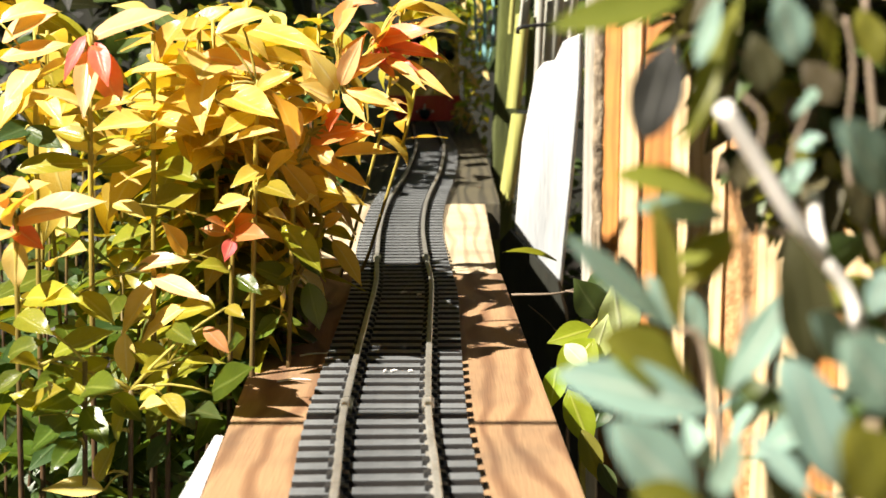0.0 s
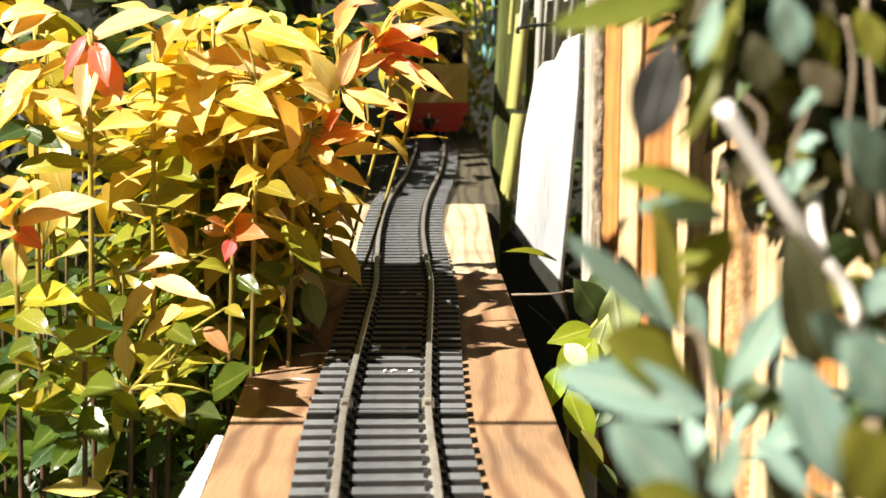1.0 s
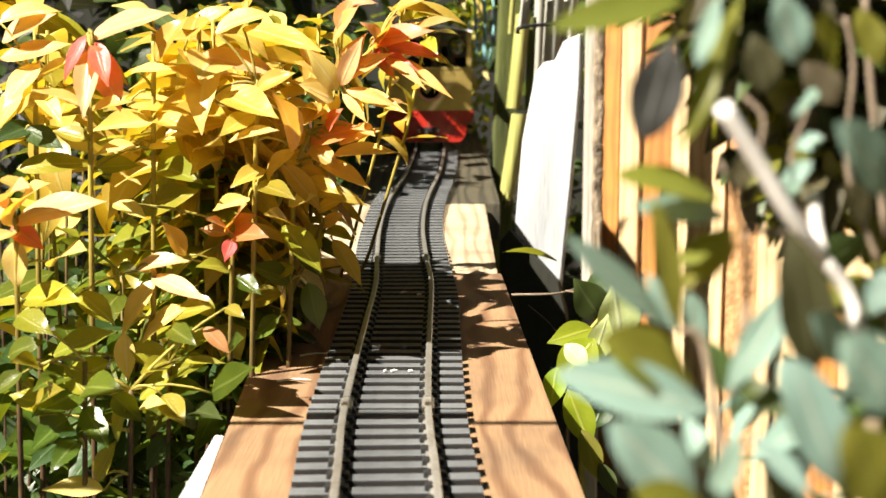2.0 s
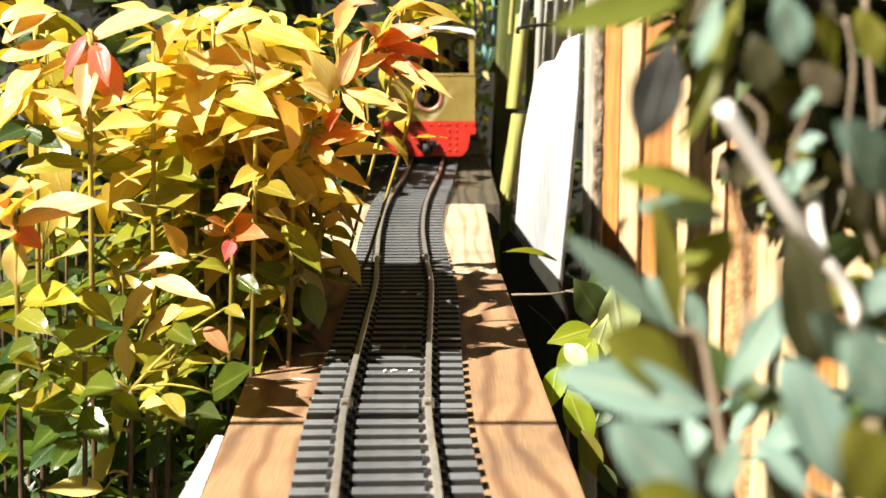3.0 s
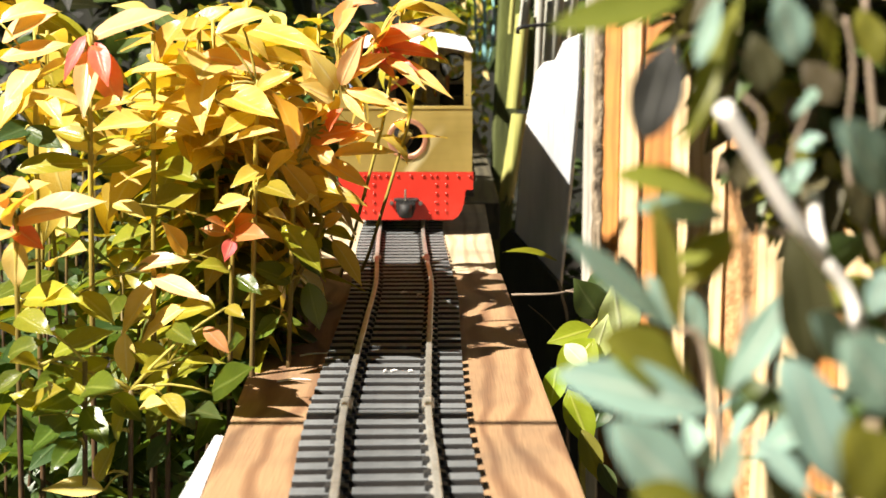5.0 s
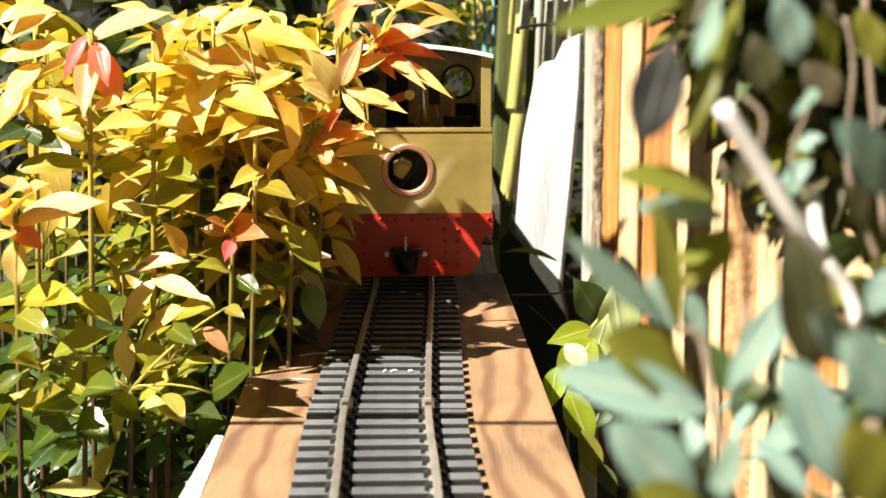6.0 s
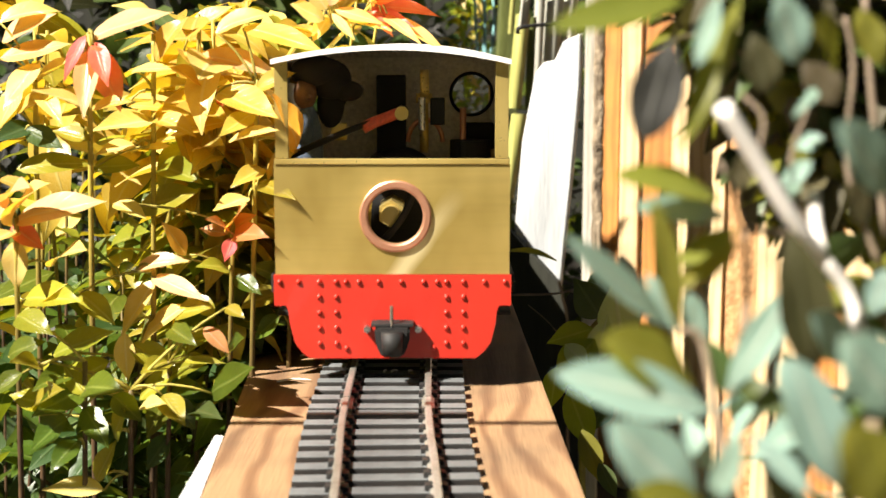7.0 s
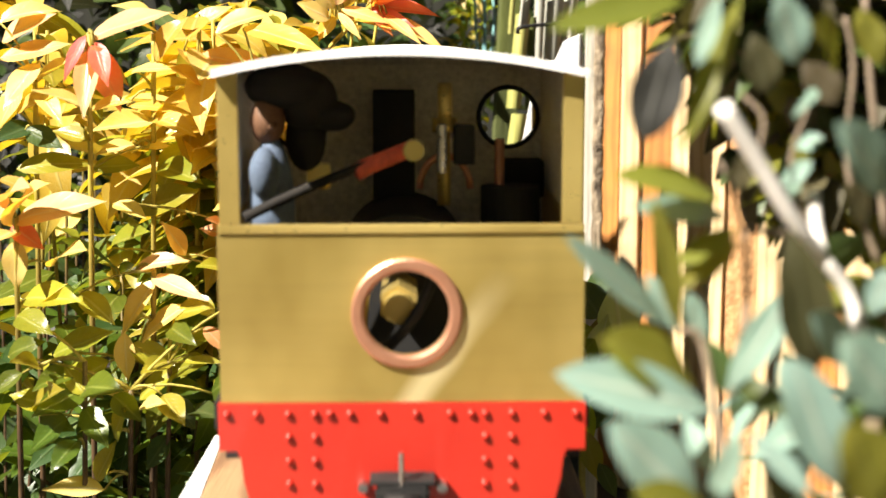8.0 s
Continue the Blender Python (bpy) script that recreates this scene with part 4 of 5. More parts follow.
    spray(left, (-0.1285, 0.6100, 0.1562), (
        ("c", (-0.1396, 0.6118, 0.1392), (-0.1198, 0.6016, 0.1409), 0.0118, 28), ("y", (-0.1279, 0.6086, 0.1438), (-0.1133, 0.6076, 0.1636), 0.0128, 37),
        ("c", (-0.1305, 0.6133, 0.1172), (-0.1526, 0.5955, 0.1145), 0.0145, 39), ("y", (-0.1411, 0.6085, 0.1243), (-0.1121, 0.6148, 0.1204), 0.0057, 45),
        ("c", (-0.1383, 0.61, 0.1065), (-0.1538, 0.6025, 0.1035), 0.0097, 34), ("y", (-0.1299, 0.6107, 0.1181), (-0.109, 0.5967, 0.112), 0.0114, 37),
        ("c", (-0.1327, 0.6101, 0.1055), (-0.1239, 0.6142, 0.1062), 0.0063, 34), ("l", (-0.1569, 0.6066, 0.0961), (-0.1375, 0.611, 0.0977), 0.0108, 49),
        ("y", (-0.1285, 0.6133, 0.1562), (-0.1387, 0.5934, 0.1633), 0.0123, 46), ("c", (-0.128, 0.6065, 0.1636), (-0.1452, 0.6063, 0.1689), 0.0099, 28),
    ))
    spray(left, (-0.1110, 0.6250, 0.1588), (
        ("p", (-0.1115, 0.6228, 0.1461), (-0.0762, 0.6275, 0.1386), 0.0180, 32), ("c", (-0.1183, 0.6252, 0.1486), (-0.1053, 0.6269, 0.1327), 0.0111, 28),
        ("c", (-0.1151, 0.6227, 0.1563), (-0.0963, 0.6277, 0.1685), 0.0121, 31), ("y", (-0.1112, 0.6267, 0.1639), (-0.1116, 0.6039, 0.1537), 0.0130, 40),
        ("y", (-0.1266, 0.6224, 0.1107), (-0.0954, 0.6218, 0.1164), 0.0160, 35), ("l", (-0.1324, 0.6286, 0.094), (-0.1083, 0.6037, 0.0908), 0.0144, 49),
        ("l", (-0.1405, 0.6212, 0.0759), (-0.1109, 0.6102, 0.086), 0.0166, 50), ("o", (-0.1105, 0.6223, 0.1334), (-0.1216, 0.6081, 0.1413), 0.0107, 48),
        ("y", (-0.1119, 0.6241, 0.123), (-0.0952, 0.6042, 0.1177), 0.0083, 50), ("c", (-0.1126, 0.6222, 0.1024), (-0.0979, 0.604, 0.1077), 0.0126, 30),
    ))
    spray(left, (-0.1762, 0.5550, 0.0811), (
        ("p", (-0.1773, 0.5559, 0.0786), (-0.1398, 0.5538, 0.088), 0.0189, 32), ("c", (-0.1779, 0.5537, 0.0777), (-0.1568, 0.5339, 0.098), 0.0176, 31),
        ("r", (-0.179, 0.5571, 0.0773), (-0.1652, 0.5537, 0.0683), 0.0094, 56), ("c", (-0.1769, 0.557, 0.0714), (-0.1779, 0.5571, 0.0506), 0.0112, 35),
        ("p", (-0.1811, 0.5548, 0.0905), (-0.1796, 0.5393, 0.0797), 0.0084, 41), ("p", (-0.1797, 0.5535, 0.0871), (-0.1646, 0.5359, 0.096), 0.0129, 37),
        ("o", (-0.1775, 0.558, 0.0748), (-0.1817, 0.5366, 0.0732), 0.0116, 46), ("c", (-0.168, 0.5541, 0.0421), (-0.1548, 0.5474, 0.0545), 0.0091, 26),
        ("l", (-0.175, 0.5587, 0.046), (-0.1475, 0.5403, 0.049), 0.0142, 47), ("c", (-0.1613, 0.5544, 0.0611), (-0.1426, 0.5335, 0.0714), 0.0151, 33),
    ))
    spray(near, (-0.0938, 0.6000, 0.0714), (
        ("r", (-0.0935, 0.5971, 0.068), (-0.1018, 0.5796, 0.0772), 0.0114, 43), ("r", (-0.0935, 0.5973, 0.0667), (-0.0763, 0.5807, 0.0696), 0.0109, 52),
        ("o", (-0.0957, 0.6001, 0.0676), (-0.1093, 0.6055, 0.0694), 0.0070, 52), ("o", (-0.095, 0.604, 0.0678), (-0.0858, 0.5845, 0.0829), 0.0136, 44),
        ("r", (-0.0929, 0.598, 0.0666), (-0.0969, 0.5946, 0.0565), 0.0070, 52), ("r", (-0.0948, 0.6024, 0.068), (-0.0833, 0.5979, 0.0768), 0.0087, 46),
        ("o", (-0.1148, 0.5994, 0.0583), (-0.1236, 0.5927, 0.0737), 0.0103, 37), ("c", (-0.1461, 0.5963, 0.0815), (-0.1302, 0.5894, 0.0764), 0.0099, 26),
        ("l", (-0.1494, 0.6018, 0.061), (-0.1284, 0.5847, 0.071), 0.0147, 39), ("l", (-0.0957, 0.5975, 0.0514), (-0.1071, 0.5845, 0.0561), 0.0099, 40),
        ("g", (-0.0936, 0.6002, 0.0484), (-0.0811, 0.591, 0.0423), 0.0091, 47),
    ))
    spray(near, (-0.1222, 0.5650, 0.0569), (
        ("p", (-0.1235, 0.5661, 0.0543), (-0.0982, 0.5489, 0.0478), 0.0090, 45), ("p", (-0.1307, 0.5687, 0.0568), (-0.1075, 0.5634, 0.062), 0.0094, 37),
        ("c", (-0.1214, 0.5651, 0.0533), (-0.135, 0.5593, 0.0309), 0.0110, 25), ("c", (-0.1284, 0.5643, 0.0263), (-0.1062, 0.5577, 0.0442), 0.0149, 27),
        ("c", (-0.1346, 0.5618, 0.0313), (-0.135, 0.5655, 0.0097), 0.0094, 30), ("c", (-0.1317, 0.5652, 0.0038), (-0.1598, 0.5688, 0.0044), 0.0084, 34),
        ("l", (-0.1417, 0.5633, 0.0182), (-0.1718, 0.5705, -0.0016), 0.0171, 43), ("l", (-0.129, 0.5612, 0.0019), (-0.1075, 0.5622, 0.0184), 0.0103, 39),
        ("l", (-0.1335, 0.5634, 0.025), (-0.1143, 0.5665, 0.0134), 0.0120, 48), ("l", (-0.1531, 0.5611, 0.0479), (-0.1375, 0.5556, 0.0365), 0.0108, 44),
        ("l", (-0.1661, 0.5649, 0.0203), (-0.1369, 0.5488, 0.0341), 0.0145, 46),
    ))
    spray(near, (-0.1300, 0.5500, 0.0093), (
        ("l", (-0.1363, 0.5466, -0.0111), (-0.1293, 0.536, 0.0054), 0.0112, 43), ("c", (-0.1299, 0.5535, -0.0043), (-0.1123, 0.5301, 0.0093), 0.0115, 36),
        ("l", (-0.1451, 0.5475, -0.0295), (-0.1357, 0.544, -0.0113), 0.0095, 43), ("c", (-0.1427, 0.5497, -0.0342), (-0.168, 0.5491, -0.0335), 0.0115, 30),
        ("l", (-0.1163, 0.547, 0.0077), (-0.1047, 0.5314, -0.0004), 0.0111, 38), ("l", (-0.1083, 0.5528, 0.0207), (-0.09, 0.5459, 0.0219), 0.0040, 52),
        ("g", (-0.0967, 0.5515, 0.0074), (-0.0764, 0.5287, 0.0237), 0.0157, 53), ("o", (-0.0996, 0.5522, 0.0353), (-0.0884, 0.5483, 0.0251), 0.0070, 45),
        ("l", (-0.0894, 0.5489, 0.0443), (-0.0809, 0.5408, 0.0419), 0.0061, 50), ("g", (-0.1799, 0.5482, 0.0237), (-0.1632, 0.5427, 0.0316), 0.0105, 50),
        ("g", (-0.1698, 0.5536, -0.0027), (-0.1549, 0.5505, -0.0084), 0.0092, 57), ("g", (-0.1545, 0.5527, 0.0159), (-0.1663, 0.5363, 0.0129), 0.0110, 46),
    ))
    spray(near, (-0.0817, 0.6000, 0.1341), (
        ("y", (-0.0873, 0.5999, 0.1586), (-0.0516, 0.5853, 0.1489), 0.0127, 41), ("c", (-0.0995, 0.6014, 0.1562), (-0.0749, 0.6037, 0.165), 0.0135, 33),
        ("y", (-0.0996, 0.6025, 0.1303), (-0.0714, 0.5807, 0.1208), 0.0170, 40), ("o", (-0.0652, 0.604, 0.1044), (-0.0714, 0.5821, 0.1298), 0.0170, 44),
        ("c", (-0.0942, 0.5965, 0.109), (-0.071, 0.5804, 0.1155), 0.0090, 38), ("y", (-0.0781, 0.6039, 0.0908), (-0.0639, 0.5961, 0.1061), 0.0118, 36),
        ("y", (-0.083, 0.5984, 0.1218), (-0.0958, 0.5845, 0.1128), 0.0108, 45), ("y", (-0.0789, 0.6014, 0.0966), (-0.0924, 0.5903, 0.0902), 0.0102, 42),
        ("y", (-0.0813, 0.5969, 0.1317), (-0.0647, 0.5931, 0.1392), 0.0102, 49), ("l", (-0.0829, 0.602, 0.089), (-0.0642, 0.5807, 0.0863), 0.0102, 45),
        ("c", (-0.0867, 0.6017, 0.0839), (-0.0992, 0.5852, 0.0804), 0.0101, 38),
    ))
    spray(near, (-0.0685, 0.6200, 0.0870), (
        ("y", (-0.0735, 0.6197, 0.0975), (-0.056, 0.6177, 0.0764), 0.0110, 40), ("g", (-0.0668, 0.624, 0.0576), (-0.0571, 0.6199, 0.0455), 0.0089, 51),
        ("l", (-0.0737, 0.6172, 0.0691), (-0.0562, 0.6104, 0.0497), 0.0139, 37), ("g", (-0.0628, 0.6208, 0.0421), (-0.058, 0.6227, 0.0197), 0.0121, 45),
        ("g", (-0.0706, 0.6201, 0.0422), (-0.0888, 0.6115, 0.0516), 0.0118, 48), ("l", (-0.0748, 0.6217, 0.0366), (-0.0951, 0.6242, 0.0294), 0.0115, 48),
        ("g", (-0.0761, 0.6198, 0.0262), (-0.0889, 0.6249, 0.0143), 0.0100, 47), ("l", (-0.0693, 0.622, 0.0499), (-0.0819, 0.6164, 0.0429), 0.0088, 49),
        ("y", (-0.0704, 0.6228, 0.0683), (-0.0797, 0.6043, 0.076), 0.0117, 44), ("c", (-0.0712, 0.6192, 0.078), (-0.0579, 0.6167, 0.0835), 0.0084, 40),
    ))
    SWUNG.append((spray(edge, (-0.0494, 0.6500, 0.1378), (
        ("p", (-0.0504, 0.6511, 0.1319), (-0.0624, 0.6283, 0.1502), 0.0159, 37), ("o", (-0.0496, 0.6517, 0.1324), (-0.0371, 0.6527, 0.1564), 0.0114, 47),
        ("c", (-0.0519, 0.6525, 0.1257), (-0.0648, 0.6285, 0.1337), 0.0145, 39), ("o", (-0.0483, 0.6518, 0.1346), (-0.0245, 0.645, 0.1474), 0.0102, 51),
        ("y", (-0.0471, 0.6531, 0.1292), (-0.0178, 0.6308, 0.1206), 0.0101, 47), ("c", (-0.0443, 0.6521, 0.1284), (-0.0366, 0.6336, 0.1163), 0.0051, 36),
        ("o", (-0.052, 0.6507, 0.1532), (-0.0395, 0.6334, 0.1681), 0.0135, 50), ("o", (-0.0495, 0.6471, 0.1585), (-0.042, 0.6451, 0.1734), 0.0094, 44),
        ("y", (-0.06, 0.648, 0.1405), (-0.0699, 0.6439, 0.1564), 0.0104, 41), ("p", (-0.0457, 0.6476, 0.169), (-0.0312, 0.6551, 0.1713), 0.0093, 31),
        ("y", (-0.0493, 0.646, 0.1273), (-0.0571, 0.6416, 0.1155), 0.0085, 47), ("y", (-0.0536, 0.6513, 0.1351), (-0.0694, 0.6491, 0.1432), 0.0099, 42),
        ("p", (-0.0496, 0.6514, 0.1325), (-0.0452, 0.6374, 0.1491), 0.0117, 34), ("y", (-0.0604, 0.65, 0.1191), (-0.0741, 0.6288, 0.1228), 0.0132, 35),
        ("o", (-0.0565, 0.652, 0.123), (-0.0668, 0.6329, 0.1134), 0.0108, 49),
        ("c", (-0.0487, 0.6320, 0.1305), (-0.0617, 0.6260, 0.1491), 0.0105, 66), ("c", (-0.0508, 0.6320, 0.1258), (-0.0653, 0.6260, 0.1333), 0.0098, 66), ("p", (-0.0471, 0.6320, 0.1325), (-0.0371, 0.6260, 0.1542), 0.0092, 66), ("c", (-0.0466, 0.6320, 0.1289), (-0.0354, 0.6260, 0.1162), 0.005, 66), ("o", (-0.0450, 0.6320, 0.1305), (-0.0213, 0.6260, 0.1235), 0.0066, 66),
    ), lean=(-0.11, 0.03)),
                  [(6.42, 0, 0, 0), (6.6, 1.2, 0.0, 0.006), (6.8, 4.6, 0.02, 0.014), (7.0, 0.8, 0.045, 0.036), (7.3, 0.5, 0.045, 0.037)]))
    SWUNG.append((spray(edge, (-0.0318, 0.6650, 0.1516), (
        ("r", (-0.0355, 0.6673, 0.1524), (-0.0059, 0.6543, 0.158), 0.0124, 53), ("r", (-0.0341, 0.6673, 0.1483), (0.0006, 0.6672, 0.1451), 0.0097, 44),
        ("o", (-0.0257, 0.6623, 0.1457), (0.0038, 0.6537, 0.1265), 0.0077, 44), ("o", (-0.0285, 0.6634, 0.1451), (-0.0085, 0.6433, 0.1311), 0.0066, 46),
        ("r", (-0.037, 0.6687, 0.1467), (-0.0124, 0.6533, 0.1394), 0.0093, 51), ("p", (-0.0306, 0.6641, 0.1511), (-0.0388, 0.6554, 0.1618), 0.0091, 44),
        ("r", (-0.0317, 0.6635, 0.1511), (-0.0174, 0.6612, 0.1565), 0.0088, 50), ("y", (-0.0197, 0.6653, 0.1694), (0.011, 0.6686, 0.1614), 0.0111, 35),
        ("o", (-0.0162, 0.6676, 0.157), (0.0048, 0.6515, 0.1633), 0.0075, 47), ("y", (-0.023, 0.6674, 0.1679), (-0.0065, 0.6613, 0.1741), 0.0102, 40),
        ("o", (-0.0308, 0.6677, 0.1497), (-0.0223, 0.6456, 0.1642), 0.0142, 47), ("r", (-0.034, 0.6641, 0.147), (-0.0229, 0.6579, 0.1349), 0.0066, 56),
    ), lean=(-0.16, 0.03)),
                  [(6.1, 0, 0, 0), (6.35, 0.2, 0.008, 0.012), (6.6, 0.3, 0.02, 0.022), (6.9, 0.2, 0.02, 0.020)]))
    SWUNG.append((spray(edge, (-0.0634, 0.6450, 0.1087), (
        ("r", (-0.0644, 0.6474, 0.1058), (-0.0378, 0.6406, 0.1122), 0.0144, 47), ("r", (-0.0546, 0.6429, 0.1109), (-0.047, 0.6358, 0.1219), 0.0087, 46),
        ("c", (-0.0521, 0.6432, 0.0991), (-0.0222, 0.6498, 0.1002), 0.0131, 26), ("o", (-0.0592, 0.6475, 0.0966), (-0.035, 0.6336, 0.0851), 0.0101, 43),
        ("o", (-0.0425, 0.6435, 0.1128), (-0.0317, 0.6252, 0.11), 0.0084, 44), ("y", (-0.0616, 0.6423, 0.0806), (-0.0362, 0.6354, 0.0768), 0.0099, 39),
        ("o", (-0.0659, 0.6482, 0.1044), (-0.0766, 0.6488, 0.1151), 0.0087, 44), ("y", (-0.0686, 0.6461, 0.0924), (-0.0554, 0.649, 0.0867), 0.0085, 39),
        ("y", (-0.0655, 0.6418, 0.0874), (-0.0485, 0.6297, 0.082), 0.0104, 37), ("y", (-0.0624, 0.6464, 0.1126), (-0.0536, 0.6335, 0.1252), 0.0108, 40),
        ("o", (-0.0496, 0.6474, 0.1045), (-0.0299, 0.6295, 0.1118), 0.0085, 50), ("o", (-0.0635, 0.6461, 0.1027), (-0.0488, 0.6342, 0.0935), 0.0100, 50),
        ("y", (-0.0683, 0.6437, 0.0953), (-0.0848, 0.6476, 0.099), 0.0096, 49),
    ), lean=(-0.07, 0.02)),
                  [(6.42, 0, 0, 0), (6.6, 2.6, 0.0, 0.0), (6.8, 6.0, 0.0, 0.0), (7.1, 5.2, 0.0, 0.0)]))
    SWUNG.append((spray(edge, (-0.0584, 0.6550, 0.0653), (
        ("o", (-0.0589, 0.655, 0.0634), (-0.0487, 0.6523, 0.0704), 0.0076, 52), ("y", (-0.0542, 0.6569, 0.057), (-0.0399, 0.654, 0.035), 0.0095, 48),
        ("l", (-0.0579, 0.6585, 0.0635), (-0.0673, 0.6541, 0.053), 0.0085, 53), ("y", (-0.0614, 0.6533, 0.0711), (-0.0474, 0.6504, 0.0783), 0.0081, 45),
        ("l", (-0.0603, 0.6539, 0.0585), (-0.0677, 0.6441, 0.0462), 0.0096, 40), ("l", (-0.0579, 0.6587, 0.0607), (-0.043, 0.6429, 0.0588), 0.0079, 45),
    ), lean=(-0.06, 0.02)),
                  [(6.3, 0, 0, 0), (6.55, 2.6, 0.0, 0.0), (6.8, 4.2, 0.0, 0.0), (7.1, 3.8, 0.0, 0.0)]))
    spray(near, (-0.1475, 0.5450, 0.0226), (
        ("g", (-0.1489, 0.5481, 0.0098), (-0.1643, 0.5282, 0.0045), 0.0133, 57), ("g", (-0.1472, 0.542, 0.0114), (-0.1277, 0.5238, 0.0161), 0.0139, 48),
        ("l", (-0.1608, 0.5439, 0.0037), (-0.1797, 0.5487, 0.0072), 0.0107, 51), ("g", (-0.1489, 0.5471, 0.0028), (-0.1371, 0.5352, -0.0106), 0.0114, 51),
        ("g", (-0.1549, 0.5429, -0.0008), (-0.1718, 0.5463, -0.0164), 0.0122, 48), ("g", (-0.1728, 0.5433, 0.0182), (-0.1841, 0.5409, 0.0093), 0.0084, 44),
        ("l", (-0.1477, 0.5435, 0.0086), (-0.1569, 0.5489, 0.0192), 0.0086, 39), ("g", (-0.1504, 0.5421, -0.0103), (-0.1587, 0.5287, -0.0192), 0.0100, 46),
        ("l", (-0.1691, 0.5444, 0.0036), (-0.153, 0.53, 0.0145), 0.0126, 42), ("l", (-0.1739, 0.543, 0.042), (-0.1565, 0.5297, 0.0378), 0.0118, 47),
        ("g", (-0.1361, 0.5437, 0.0085), (-0.1225, 0.5334, 0.0007), 0.0103, 54), ("l", (-0.1652, 0.5415, 0.021), (-0.1719, 0.527, 0.0269), 0.0095, 51),
    ))
    spray(near, (-0.1157, 0.5600, 0.0190), (
        ("g", (-0.1161, 0.5594, 0.0044), (-0.1263, 0.5598, -0.0143), 0.0114, 44), ("s", (-0.1162, 0.5602, 0.0042), (-0.1061, 0.5617, -0.0111), 0.0101, 47),
        ("g", (-0.1165, 0.5621, 0.0061), (-0.1008, 0.5551, 0.008), 0.0096, 48), ("l", (-0.1143, 0.564, 0.0131), (-0.097, 0.549, 0.0216), 0.0127, 45),
        ("l", (-0.1159, 0.561, 0.0187), (-0.1248, 0.5469, 0.0173), 0.0094, 50), ("l", (-0.1086, 0.5608, 0.0237), (-0.0953, 0.5545, 0.0324), 0.0095, 46),
        ("s", (-0.1175, 0.5639, -0.0143), (-0.1281, 0.5657, -0.03), 0.0104, 55), ("l", (-0.1127, 0.5596, 0.0385), (-0.0965, 0.5495, 0.0442), 0.0108, 45),
        ("g", (-0.1145, 0.5564, 0.0344), (-0.1012, 0.541, 0.0306), 0.0096, 58), ("l", (-0.0956, 0.557, 0.0391), (-0.1085, 0.5642, 0.0474), 0.0082, 48),
        ("g", (-0.0936, 0.5633, 0.0182), (-0.0814, 0.5402, 0.0331), 0.0152, 47), ("s", (-0.1072, 0.5624, -0.0039), (-0.0911, 0.5382, 0.0005), 0.0102, 44),
    ))
    # out of view; added so that its shadow crosses the near board
    part("stem", tube(bmesh.new(), bow(Vector((-0.606, 0.775, -0.45)) - left.location, Vector((-0.20, 0.284, 0.46)) - left.location, (0, 0, 0)), 0.0034, 0.0024, 8), STEM, left, "unseen long stem added to cast a shadow bar", True)
    # the body of the bushes
    for plant, count, x0, x1, y0, y1, z0, z1, n in (
        (near, 4, -0.165, -0.115, 0.66, 0.74, 0.0, 0.15, 18), (left, 5, -0.245, -0.150, 0.67, 0.78, 0.0, 0.165, 20), (mid, 25, -0.140, -0.088, 0.63, 0.82, 0.08, 0.175, 30), (tall, 4, -0.165, -0.112, 0.74, 0.88, 0.09, 0.17, 18), (far, 7, -0.20, -0.13, 1.27, 1.47, 0.06, 0.17, 15),
        (back, 5, -0.300, -0.180, 0.74, 0.92, 0.08, 0.20, 18), (far, 16, -0.46, -0.17, 0.92, 1.40, 0.02, 0.13, 13),
    ):
        for k in range(count):
            x, y, z = x0 + (x1 - x0) * rng.random(), y0 + (y1 - y0) * rng.random(), z0 + (z1 - z0) * (k + rng.random()) / count
            if plant is near and x / y > -0.20:
                x = -0.20 * y - 0.02 * rng.random()
            shoot(plant, (x, y, z), (rng.uniform(-0.07, 0.03), rng.uniform(-0.02, 0.04)), GOLD, n - (8 if plant in (near, left) else 6), 0.046, rng, 7, 0.76 if plant is mid else 0.66 if plant in (near, left) else 0.60)


def leaf_mass(name, n, where, size, mats, rng, rows=4):
    """Many small leaves joined: a thicket too dense to count."""
    bm = bmesh.new()
    for i in range(n):
        p = where(rng)
        d = Vector((rng.uniform(-1, 1), rng.uniform(-1, 1), rng.uniform(-0.9, 0.5)))
        leaf_verts(bm, aim(p, d, rng.uniform(-0.8, 0.8)), size * rng.uniform(0.6, 1.3), size * 0.45, 0.3, 0.6, rows, 0.42, 2, rng.randrange(len(mats)))
    return finish(name, bm, mats)


